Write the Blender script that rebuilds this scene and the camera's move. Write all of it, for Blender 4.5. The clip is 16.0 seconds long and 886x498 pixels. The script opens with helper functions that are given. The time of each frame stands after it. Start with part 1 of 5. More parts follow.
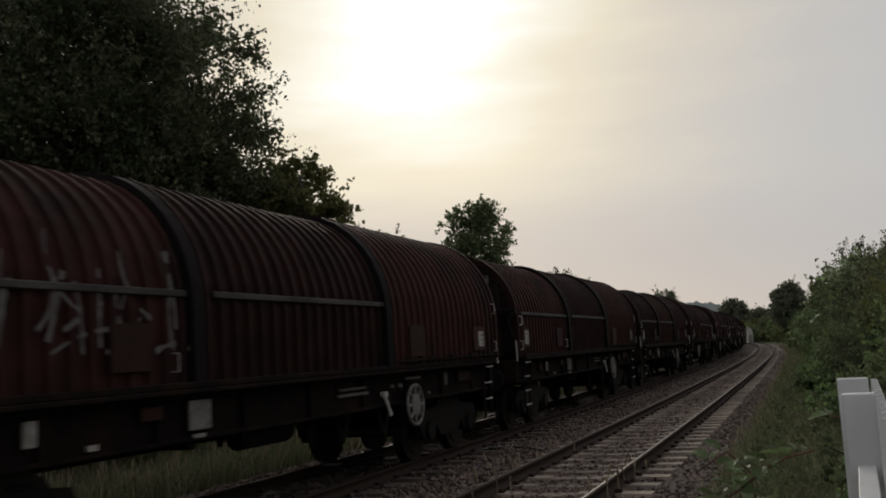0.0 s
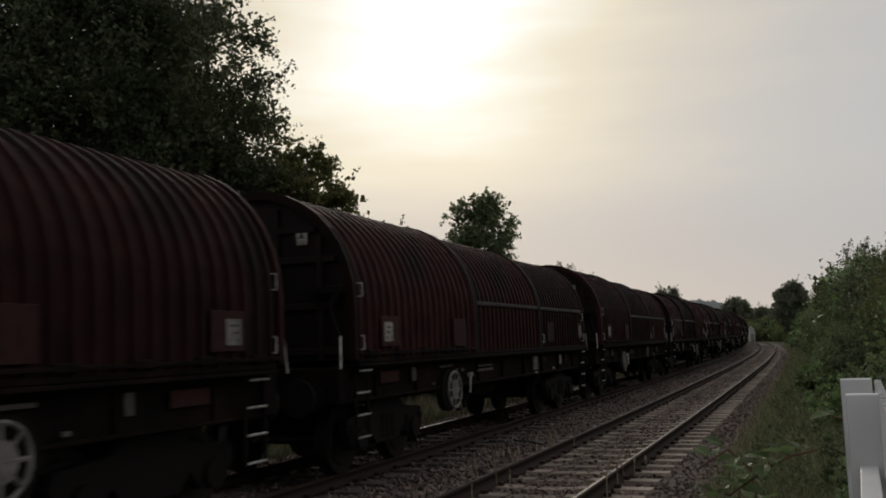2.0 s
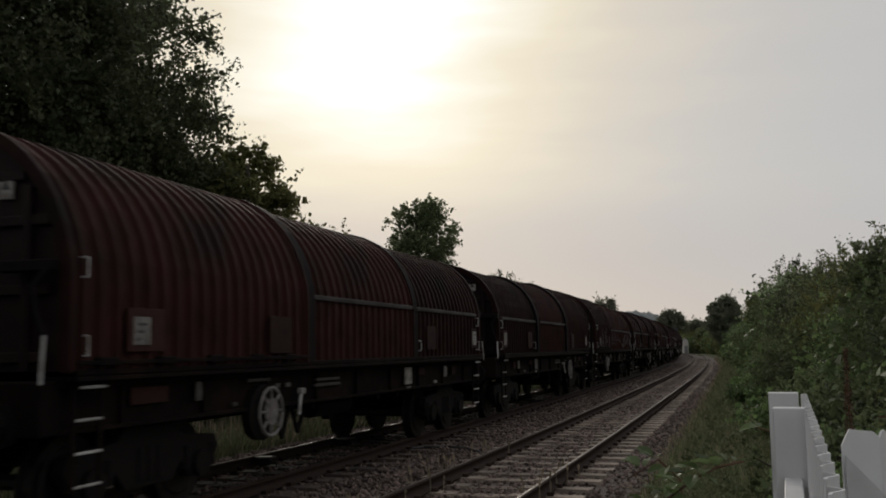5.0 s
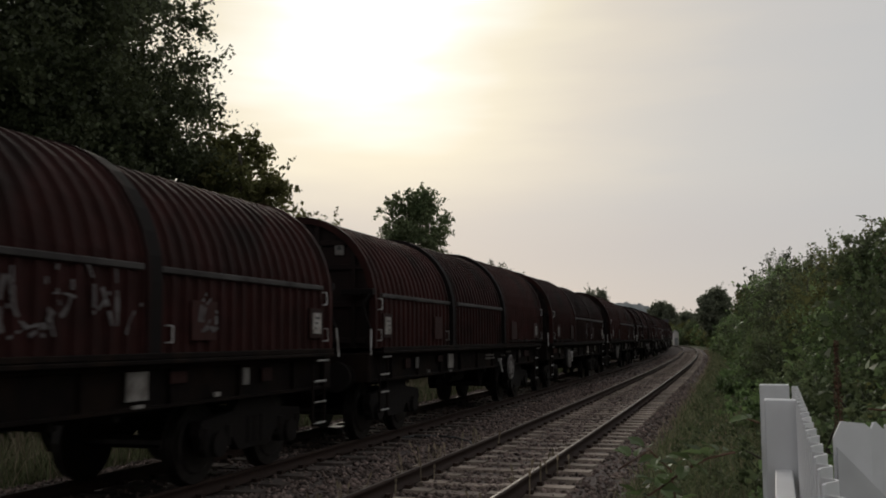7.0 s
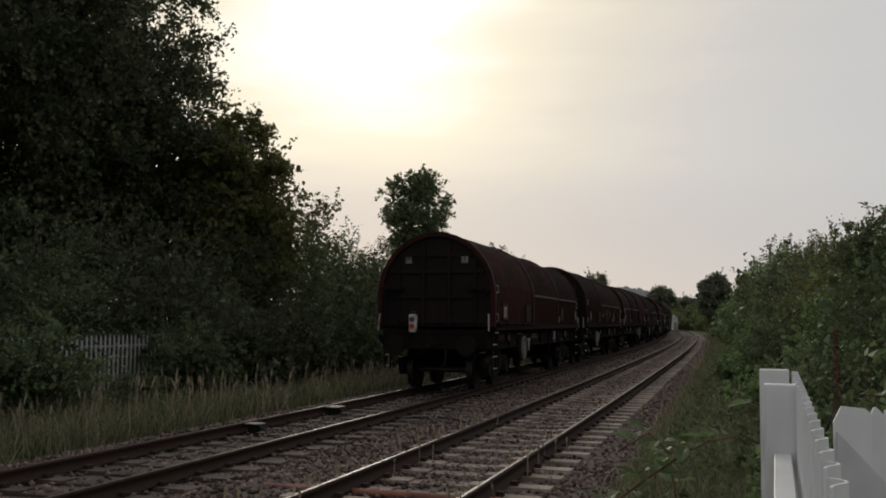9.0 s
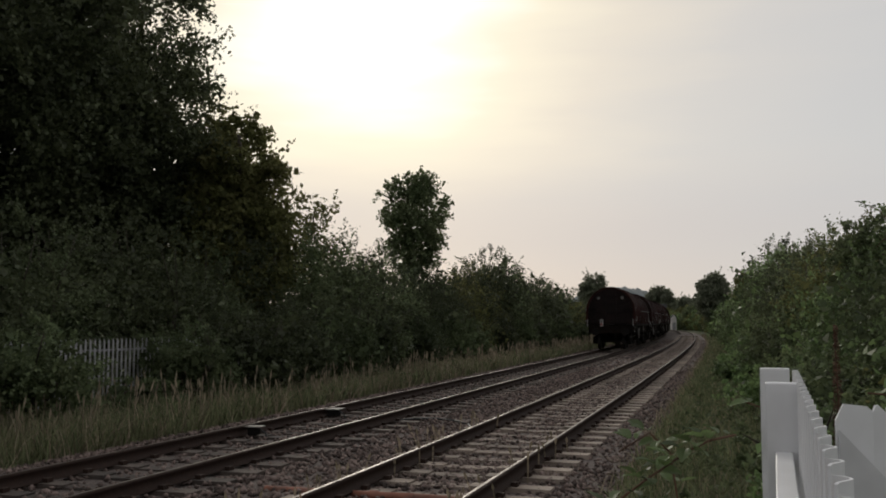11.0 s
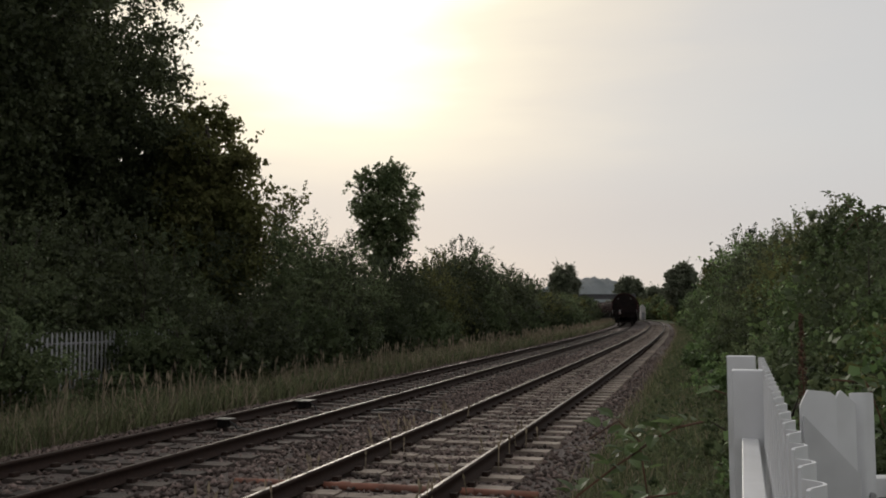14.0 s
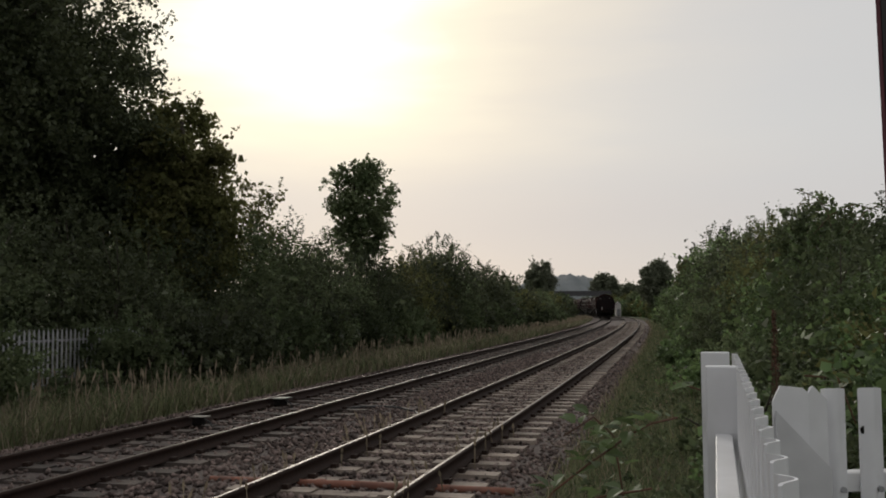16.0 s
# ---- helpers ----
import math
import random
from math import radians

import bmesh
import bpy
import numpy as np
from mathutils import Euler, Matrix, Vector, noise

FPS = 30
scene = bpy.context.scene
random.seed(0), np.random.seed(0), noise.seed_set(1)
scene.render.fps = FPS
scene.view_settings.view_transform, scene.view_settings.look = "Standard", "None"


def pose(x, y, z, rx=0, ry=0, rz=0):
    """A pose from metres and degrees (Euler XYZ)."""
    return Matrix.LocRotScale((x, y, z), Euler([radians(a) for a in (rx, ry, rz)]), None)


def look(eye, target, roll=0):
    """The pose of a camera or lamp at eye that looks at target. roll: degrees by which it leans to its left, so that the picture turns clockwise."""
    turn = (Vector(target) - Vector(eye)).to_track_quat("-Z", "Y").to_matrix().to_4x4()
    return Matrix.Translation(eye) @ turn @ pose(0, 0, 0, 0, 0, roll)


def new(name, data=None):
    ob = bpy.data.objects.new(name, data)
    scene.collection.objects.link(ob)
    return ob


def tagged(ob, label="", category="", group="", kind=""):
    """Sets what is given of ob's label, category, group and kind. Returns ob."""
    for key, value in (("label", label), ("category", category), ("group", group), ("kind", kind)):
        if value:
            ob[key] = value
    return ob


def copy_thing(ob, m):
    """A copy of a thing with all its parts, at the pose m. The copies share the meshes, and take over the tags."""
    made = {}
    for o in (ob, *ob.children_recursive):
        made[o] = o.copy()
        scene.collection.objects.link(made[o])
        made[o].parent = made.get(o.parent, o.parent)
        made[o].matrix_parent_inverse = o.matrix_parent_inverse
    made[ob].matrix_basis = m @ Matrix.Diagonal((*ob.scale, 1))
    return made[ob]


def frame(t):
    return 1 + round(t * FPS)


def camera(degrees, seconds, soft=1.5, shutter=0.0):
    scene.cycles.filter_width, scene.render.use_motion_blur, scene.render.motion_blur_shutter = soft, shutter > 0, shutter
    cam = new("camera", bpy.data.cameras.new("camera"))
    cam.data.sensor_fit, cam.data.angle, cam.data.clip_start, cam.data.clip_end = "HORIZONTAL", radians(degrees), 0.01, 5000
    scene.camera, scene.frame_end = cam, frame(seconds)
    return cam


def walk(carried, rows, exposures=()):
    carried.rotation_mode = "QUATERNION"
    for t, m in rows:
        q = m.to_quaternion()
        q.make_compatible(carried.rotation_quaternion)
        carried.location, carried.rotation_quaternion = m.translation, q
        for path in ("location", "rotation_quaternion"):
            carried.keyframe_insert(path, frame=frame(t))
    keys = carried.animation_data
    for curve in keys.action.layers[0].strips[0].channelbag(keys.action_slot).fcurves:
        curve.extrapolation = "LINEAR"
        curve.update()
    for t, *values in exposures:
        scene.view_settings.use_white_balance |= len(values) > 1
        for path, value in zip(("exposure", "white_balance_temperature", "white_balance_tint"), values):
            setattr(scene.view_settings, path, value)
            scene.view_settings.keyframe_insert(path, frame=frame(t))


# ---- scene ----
cam = camera(50.0, 16.0, soft=1.85, shutter=0.12)
EYE = (0.0, 0.0, 1.636)

# seconds, yaw, pitch, roll of the camera, which is held and turned by hand at one spot
TURNS = [
    (0.0, 6.429, 6.235, 3.404), (0.5, 6.101, 6.178, 3.035), (1.0, 5.792, 6.218, 2.13), (1.5, 6.363, 6.103, 2.319),
    (2.0, 6.526, 5.768, 2.136), (2.5, 4.764, 5.44, 2.024), (3.0, 4.213, 6.26, 1.738), (3.5, 2.845, 6.698, 1.492),
    (4.0, 3.418, 6.279, 1.265), (4.5, 3.146, 6.084, 1.048), (7.0, 2.277, 5.385, 0.298), (7.5, 2.415, 5.157, 0.091),
    (8.0, 2.444, 4.952, 0.098), (8.5, 2.414, 4.698, -0.158), (9.0, 2.25, 4.298, -0.433), (11.5, 2.015, 4.409, 0.19),
    (12.0, 1.859, 4.222, 0.372), (12.5, 1.602, 3.953, 0.089), (13.0, 1.245, 3.815, 0.139), (13.5, 0.882, 3.813, 0.114),
    (14.0, 0.415, 3.845, 0.308), (14.5, 0.0, 3.875, 0.439), (15.0, -0.48, 3.884, 0.572), (15.5, -0.746, 3.789, 0.885),
    (16.0, -1.008, 3.655, 0.372)]
# seconds, and how far the hand has drifted to the side and up
DRIFT = [(0.0, 0.026, 0.013), (0.5, 0.029, 0.015), (1.0, 0.025, 0.013), (1.5, 0.016, 0.010), (2.0, 0.016, 0.011), (2.5, 0.025, 0.016), (3.0, 0.039, 0.018),
         (3.5, 0.036, 0.013), (4.0, 0.026, 0.012), (4.5, 0.022, 0.012), (7.0, 0.010, 0.010), (8.0, 0.007, 0.010), (9.0, 0.002, 0.006), (11.5, -0.005, 0.003),
         (13.0, -0.004, 0.0), (14.0, -0.001, 0.0), (16.0, 0.0, 0.0)]


def eye_at(t):
    ts, dx, dz = zip(*DRIFT)
    return EYE[0] + float(np.interp(t, ts, dx)), EYE[1], EYE[2] + float(np.interp(t, ts, dz))


walk(cam, [(t, pose(*eye_at(t), 90 + pitch, roll, yaw)) for t, yaw, pitch, roll in TURNS],
     exposures=[(0.0, -0.08), (4.5, -0.06), (7.5, 0.04), (12.0, 0.17), (16.0, 0.2)])

# ---------------------------------------------------------------- world and sun
SUN_AZ, SUN_EL = -6.6, 19.0          # degrees right of the y axis, degrees above the horizon
SUN_DIR = Vector((math.sin(radians(SUN_AZ)) * math.cos(radians(SUN_EL)),
                  math.cos(radians(SUN_AZ)) * math.cos(radians(SUN_EL)), math.sin(radians(SUN_EL))))


def make_world():
    """A hazy evening sky: thin high cloud, brightest round the veiled sun, over a clear-sky base."""
    w = bpy.data.worlds.new("sky")
    scene.world = w
    w.use_nodes = True
    nt = w.node_tree
    nt.nodes.clear()
    n, l = nt.nodes, nt.links
    out, bg = n.new("ShaderNodeOutputWorld"), n.new("ShaderNodeBackground")
    tc = n.new("ShaderNodeTexCoord")
    dot = n.new("ShaderNodeVectorMath")
    dot.operation = "DOT_PRODUCT"
    dot.inputs[1].default_value = SUN_DIR
    l.new(tc.outputs["Generated"], dot.inputs[0])
    ac = n.new("ShaderNodeMath")
    ac.operation = "ARCCOSINE"
    l.new(dot.outputs["Value"], ac.inputs[0])
    # cloud streaks, drawn out along the horizon
    mp = n.new("ShaderNodeMapping")
    mp.inputs["Scale"].default_value = (1.6, 1.6, 9.0)
    mp.inputs["Rotation"].default_value = (0.0, radians(6), 0.0)
    l.new(tc.outputs["Generated"], mp.inputs[0])
    nz = n.new("ShaderNodeTexNoise")
    nz.inputs["Scale"].default_value, nz.inputs["Detail"].default_value = 1.5, 4.0
    l.new(mp.outputs[0], nz.inputs["Vector"])
    sub = n.new("ShaderNodeMath")
    sub.operation = "MULTIPLY_ADD"
    sub.inputs[1].default_value, sub.inputs[2].default_value = 0.3, -0.15
    l.new(nz.outputs[0], sub.inputs[0])
    ang = n.new("ShaderNodeMath")
    ang.operation = "ADD"
    l.new(ac.outputs[0], ang.inputs[0])
    l.new(sub.outputs[0], ang.inputs[1])
    mr = n.new("ShaderNodeMath")
    mr.operation = "DIVIDE"
    mr.inputs[1].default_value = math.pi
    l.new(ang.outputs[0], mr.inputs[0])
    ramp = n.new("ShaderNodeValToRGB")
    stops = [(0.0, (1.22, 1.2, 1.14)), (0.014, (1.04, 1.02, 0.94)), (0.025, (0.91, 0.875, 0.765)), (0.048, (0.79, 0.72, 0.565)),
             (0.078, (0.665, 0.605, 0.515)), (0.12, (0.555, 0.53, 0.50)), (0.165, (0.515, 0.505, 0.495)), (0.24, (0.495, 0.49, 0.485)), (0.45, (0.44, 0.435, 0.43)),
             (1.0, (0.36, 0.355, 0.355))]
    el = ramp.color_ramp.elements
    while len(el) < len(stops):
        el.new(0.5)
    for e, (p, c) in zip(el, stops):
        e.position, e.color = p, (*c, 1)
    l.new(mr.outputs[0], ramp.inputs[0])
    # thicker mauve haze low over the horizon
    sep, hz, low = n.new("ShaderNodeSeparateXYZ"), n.new("ShaderNodeMapRange"), n.new("ShaderNodeMix")
    l.new(tc.outputs["Generated"], sep.inputs[0])
    hz.inputs[1].default_value, hz.inputs[2].default_value, hz.inputs[3].default_value, hz.inputs[4].default_value = 0.08, 0.19, 0.75, 0.0
    hz.interpolation_type = "SMOOTHSTEP"
    l.new(sep.outputs[2], hz.inputs[0])
    low.data_type = "RGBA"
    low.inputs[7].default_value = (0.45, 0.42, 0.428, 1)
    far = n.new("ShaderNodeMapRange")      # the haze is lit only on the sun's side
    far.inputs[1].default_value, far.inputs[2].default_value, far.inputs[3].default_value, far.inputs[4].default_value = 0.1, 0.3, 1.0, 0.0
    l.new(mr.outputs[0], far.inputs[0])
    fac = n.new("ShaderNodeMath")
    fac.operation = "MULTIPLY"
    l.new(hz.outputs[0], fac.inputs[0])
    l.new(far.outputs[0], fac.inputs[1])
    l.new(fac.outputs[0], low.inputs[0])
    l.new(ramp.outputs[0], low.inputs[6])
    sky = n.new("ShaderNodeTexSky")
    sky.sky_type, sky.sun_disc = "NISHITA", False
    sky.sun_elevation, sky.sun_rotation = radians(SUN_EL), radians(SUN_AZ)
    add = n.new("ShaderNodeMix")
    add.data_type, add.blend_type = "RGBA", "ADD"
    add.inputs[0].default_value = 0.006
    l.new(low.outputs[2], add.inputs[6])
    l.new(sky.outputs[0], add.inputs[7])
    l.new(add.outputs[2], bg.inputs[0])
    bg.inputs[1].default_value = 1.0
    l.new(bg.outputs[0], out.inputs[0])


make_world()
sun = new("sun", bpy.data.lights.new("sun", "SUN"))
sun.data.energy, sun.data.angle, sun.data.color = 0.6, radians(14), (1.0, 0.92, 0.8)
sun.matrix_world = look((0, 0, 30), Vector((0, 0, 30)) - SUN_DIR)

# ---------------------------------------------------------------- materials
def material(name, c1, c2, scale=8.0, rough=0.8, bump=0.2, metal=0.0, detail=6.0, blotch=None, blotch_scale=0.7, island=0.0,
             obj=0.0, leaf=0.0, stretch=(1, 1, 1), spec=0.5):
    """Two-scale noise between two colours, broad blotches (stains, or shaded gaps in foliage), bump; island / obj: how
    far pieces or objects vary in brightness.
    """
    m = bpy.data.materials.new(name)
    m.use_nodes = True
    nt = m.node_tree
    n, l = nt.nodes, nt.links
    bs = n["Principled BSDF"]
    tc, mp = n.new("ShaderNodeTexCoord"), n.new("ShaderNodeMapping")
    mp.inputs["Scale"].default_value = stretch
    l.new(tc.outputs["Object"], mp.inputs[0])
    fine = n.new("ShaderNodeTexNoise")
    fine.inputs["Scale"].default_value, fine.inputs["Detail"].default_value = scale, detail
    l.new(mp.outputs[0], fine.inputs["Vector"])
    cr = n.new("ShaderNodeMapRange")
    cr.inputs[1].default_value, cr.inputs[2].default_value = 0.3, 0.7
    l.new(fine.outputs[0], cr.inputs[0])
    mix = n.new("ShaderNodeMix")
    mix.data_type = "RGBA"
    mix.inputs[6].default_value, mix.inputs[7].default_value = (*c1, 1), (*c2, 1)
    l.new(cr.outputs[0], mix.inputs[0])
    col = mix.outputs[2]
    if blotch:
        big = n.new("ShaderNodeTexNoise")
        big.inputs["Scale"].default_value, big.inputs["Detail"].default_value = blotch_scale, 5
        l.new(mp.outputs[0], big.inputs["Vector"])
        br = n.new("ShaderNodeMapRange")
        br.inputs[1].default_value, br.inputs[2].default_value = 0.45, 0.68
        l.new(big.outputs[0], br.inputs[0])
        m2 = n.new("ShaderNodeMix")
        m2.data_type = "RGBA"
        m2.inputs[7].default_value = (*blotch, 1)
        l.new(br.outputs[0], m2.inputs[0])
        l.new(col, m2.inputs[6])
        col = m2.outputs[2]
    for amount, node, socket in ((island, "ShaderNodeNewGeometry", "Random Per Island"), (obj, "ShaderNodeObjectInfo", "Random")):
        if amount:
            src, rng = n.new(node), n.new("ShaderNodeMapRange")
            rng.inputs[3].default_value, rng.inputs[4].default_value = 1 - amount, 1 + amount
            l.new(src.outputs[socket], rng.inputs[0])
            hs = n.new("ShaderNodeHueSaturation")
            l.new(rng.outputs[0], hs.inputs["Value"])
            l.new(col, hs.inputs["Color"])
            col = hs.outputs[0]
    l.new(col, bs.inputs["Base Color"])
    bs.inputs["Metallic"].default_value = metal
    bs.inputs["Specular IOR Level"].default_value = spec
    rr = n.new("ShaderNodeMapRange")
    rr.inputs[3].default_value, rr.inputs[4].default_value = max(rough - 0.12, 0.03), min(rough + 0.12, 1.0)
    l.new(fine.outputs[0], rr.inputs[0])
    l.new(rr.outputs[0], bs.inputs["Roughness"])
    if bump:
        bp = n.new("ShaderNodeBump")
        bp.inputs["Strength"].default_value, bp.inputs["Distance"].default_value = bump, 0.02
        l.new(fine.outputs[0], bp.inputs["Height"])
        l.new(bp.outputs[0], bs.inputs["Normal"])
    if leaf:
        tr, ms = n.new("ShaderNodeBsdfTranslucent"), n.new("ShaderNodeMixShader")
        ms.inputs[0].default_value = leaf
        l.new(col, tr.inputs[0])
        l.new(bs.outputs[0], ms.inputs[1])
        l.new(tr.outputs[0], ms.inputs[2])
        l.new(ms.outputs[0], n["Material Output"].inputs[0])
    return m


M_RUST_HOOD = material("hood_paint", (0.034, 0.0110, 0.0096), (0.0195, 0.0077, 0.0068), 3.0, 0.66, 0.12, blotch=(0.012, 0.0072, 0.0063), blotch_scale=0.9, obj=0.5, spec=0.08)
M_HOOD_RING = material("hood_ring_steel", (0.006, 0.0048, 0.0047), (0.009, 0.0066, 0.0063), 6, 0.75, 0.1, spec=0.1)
M_END = material("wagon_end_paint", (0.015, 0.007, 0.0062), (0.009, 0.0052, 0.0047), 4, 0.65, 0.15, blotch=(0.006, 0.0045, 0.0043), obj=0.3, spec=0.16)
M_FRAME = material("underframe_grime", (0.0095, 0.006, 0.0052), (0.0055, 0.0044, 0.004), 5, 0.8, 0.2, blotch=(0.016, 0.0098, 0.0069), blotch_scale=1.5, spec=0.07)
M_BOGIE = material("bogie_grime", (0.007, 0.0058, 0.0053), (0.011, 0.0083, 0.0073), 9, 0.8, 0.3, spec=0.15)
M_TYRE = material("wheel_steel", (0.03, 0.025, 0.023), (0.018, 0.015, 0.014), 9, 0.5, 0.1, metal=0.6)
M_WHITE = material("white_paint_worn", (0.5, 0.5, 0.49), (0.38, 0.37, 0.36), 30, 0.5, 0.05, blotch=(0.2, 0.18, 0.16), blotch_scale=6, obj=0.3)
M_PLATE = material("pale_plate", (0.3, 0.285, 0.265), (0.2, 0.183, 0.167), 14, 0.6, 0.05, blotch=(0.11, 0.094, 0.083), blotch_scale=5, obj=0.5)
M_BAR = material("grey_rubbed_steel", (0.035, 0.031, 0.03), (0.02, 0.0165, 0.016), 5, 0.6, 0.1, blotch=(0.06, 0.055, 0.052), blotch_scale=1.2, spec=0.2)
M_PRINT = material("faded_print", (0.09, 0.08, 0.07), (0.05, 0.042, 0.037), 16, 0.7, 0.0, obj=0.4)
M_BROWNPLATE = material("brown_plate", (0.034, 0.0125, 0.0105), (0.022, 0.010, 0.0085), 10, 0.7, 0.05, obj=0.4, spec=0.12)
M_WHEELPAINT = material("brake_wheel_paint", (0.22, 0.205, 0.195), (0.15, 0.135, 0.13), 14, 0.6, 0.05, blotch=(0.08, 0.07, 0.062), blotch_scale=5)
M_SLANT_PLATE = material("slant_plate_grey", (0.6, 0.6, 0.61), (0.5, 0.5, 0.51), 9, 0.5, 0.04)
M_GRAFFITI = material("faded_spray_paint", (0.12, 0.11, 0.11), (0.06, 0.05, 0.05), 7, 0.7, 0.0)
M_INK = material("dark_print", (0.03, 0.03, 0.03), (0.05, 0.05, 0.05), 20, 0.6, 0)
M_RED = material("red_lens", (0.35, 0.03, 0.02), (0.25, 0.02, 0.02), 20, 0.3, 0)
M_RAIL = material("rusty_rail_side", (0.022, 0.0135, 0.011), (0.04, 0.023, 0.017), 20, 0.8, 0.25, spec=0.2)
M_RAILTOP = material("polished_rail_head", (0.15, 0.13, 0.12), (0.075, 0.062, 0.055), 6, 0.46, 0.02, metal=1.0)
M_SLEEPER = material("weathered_concrete", (0.33, 0.275, 0.225), (0.22, 0.18, 0.15), 12, 0.9, 0.3, blotch=(0.13, 0.098, 0.078), blotch_scale=1.6, obj=0.35)
M_SLEEPER_OLD = material("old_timber_sleeper", (0.06, 0.045, 0.037), (0.1, 0.077, 0.064), 10, 0.9, 0.5, blotch=(0.04, 0.031, 0.027), blotch_scale=1.6, obj=0.35)
M_STONE = material("ballast_stone", (0.19, 0.143, 0.127), (0.092, 0.070, 0.062), 14, 0.9, 0.2, island=0.7, spec=0.2)
M_BED = material("ballast_bed", (0.14, 0.108, 0.098), (0.045, 0.035, 0.032), 34, 0.95, 1.0, detail=3, blotch=(0.085, 0.064, 0.056), blotch_scale=0.5)
M_SOIL = material("grassy_soil", (0.045, 0.06, 0.022), (0.07, 0.074, 0.034), 2.5, 0.95, 0.5, blotch=(0.034, 0.045, 0.018), blotch_scale=0.3, spec=0.1)
# dark blotches in the next three leaf colours imitate shaded gaps between clumps
M_LEAF_DARK = material("dark_leaf", (0.06, 0.073, 0.036), (0.09, 0.102, 0.053), 1.2, 0.55, 0, island=0.45, obj=0.35, leaf=0.42, spec=0.3, blotch=(0.044, 0.055, 0.027), blotch_scale=0.55)
M_LEAF_MID = material("hedge_leaf", (0.09, 0.12, 0.058), (0.14, 0.158, 0.083), 0.9, 0.6, 0, island=0.45, obj=0.5, leaf=0.42, spec=0.22, blotch=(0.05, 0.07, 0.03), blotch_scale=0.6)
M_LEAF_BRIGHT = material("bramble_leaf", (0.125, 0.2, 0.075), (0.19, 0.235, 0.108), 0.8, 0.5, 0, island=0.45, obj=0.45, leaf=0.42, spec=0.35, blotch=(0.07, 0.105, 0.04), blotch_scale=0.8)
M_LEAF_OLIVE = material("olive_leaf", (0.115, 0.125, 0.045), (0.155, 0.15, 0.065), 0.9, 0.7, 0, island=0.45, leaf=0.42, spec=0.12)
# haze over the far trees is put into this paler leaf colour
M_LEAF_HAZED = material("distant_leaf_hazed", (0.145, 0.165, 0.11), (0.19, 0.2, 0.145), 0.4, 0.85, 0, island=0.35, leaf=0.42, spec=0.08)
M_BARK = material("bark", (0.07, 0.055, 0.042), (0.04, 0.032, 0.026), 14, 0.95, 0.7, stretch=(1, 1, 0.25))
M_GRASS = material("green_grass", (0.125, 0.152, 0.073), (0.185, 0.19, 0.105), 0.8, 0.75, 0, island=0.45, leaf=0.36, spec=0.12)
M_STRAW = material("dry_grass", (0.31, 0.25, 0.185), (0.22, 0.19, 0.13), 0.8, 0.8, 0, island=0.4, leaf=0.3, spec=0.12)
M_DEADSTEM = material("dead_seedhead", (0.12, 0.06, 0.035), (0.08, 0.045, 0.03), 9, 0.9, 0.2, island=0.4)
M_GALV = material("galvanised_steel", (0.36, 0.36, 0.365), (0.26, 0.26, 0.27), 9, 0.7, 0.05, metal=0.1, blotch=(0.19, 0.185, 0.18), blotch_scale=1.5)
M_FENCEWHITE = material("white_powder_coat", (0.78, 0.78, 0.80), (0.70, 0.70, 0.72), 5, 0.42, 0.03, blotch=(0.60, 0.60, 0.60), blotch_scale=2.2)
M_FENCERUST = material("rust_spot", (0.22, 0.09, 0.03), (0.13, 0.06, 0.03), 30, 0.9, 0.2)
M_DUCT = material("orange_brown_duct", (0.30, 0.12, 0.075), (0.22, 0.09, 0.06), 9, 0.7, 0.1, blotch=(0.16, 0.09, 0.07), blotch_scale=3)
# base colour holds the grey-blue haze that lies over the hill
M_HILL_HAZED = material("wooded_hill_hazed", (0.17, 0.19, 0.19), (0.23, 0.245, 0.25), 0.03, 1.0, 0, spec=0, blotch=(0.29, 0.30, 0.295), blotch_scale=0.012)
M_RENDER = material("pale_render_wall", (0.62, 0.60, 0.57), (0.5, 0.48, 0.46), 2, 0.9, 0.1)
M_SLATE = material("slate_roof", (0.1, 0.095, 0.1), (0.07, 0.07, 0.075), 3, 0.8, 0.2)
M_BLACK = material("black_painted_steel", (0.012, 0.010, 0.011), (0.02, 0.014, 0.015), 6, 0.6, 0.05)
M_DARKRED = material("dark_red_edge", (0.11, 0.02, 0.03), (0.07, 0.015, 0.02), 6, 0.6, 0.05)

# ---------------------------------------------------------------- mesh helpers
def mesh_ob(name, me, mat, parent=None, label=""):
    ob = new(name, me)
    if not me.materials:
        for mm in (mat if isinstance(mat, (list, tuple)) else [mat]):
            me.materials.append(mm)
    ob.parent = parent
    return tagged(ob, label)


def part(name, bm, mat, parent=None, label="", smooth=False):
    me = bpy.data.meshes.new(name)
    bm.normal_update()
    bm.to_mesh(me)
    bm.free()
    if smooth:
        me.polygons.foreach_set("use_smooth", [True] * len(me.polygons))
    return mesh_ob(name, me, mat, parent, label)


def share(name, src, parent, m=None, label=""):
    """Another object on the mesh of src."""
    ob = new(name, src.data)
    ob.parent = parent
    ob.matrix_basis = m if m is not None else src.matrix_basis
    return tagged(ob, label)


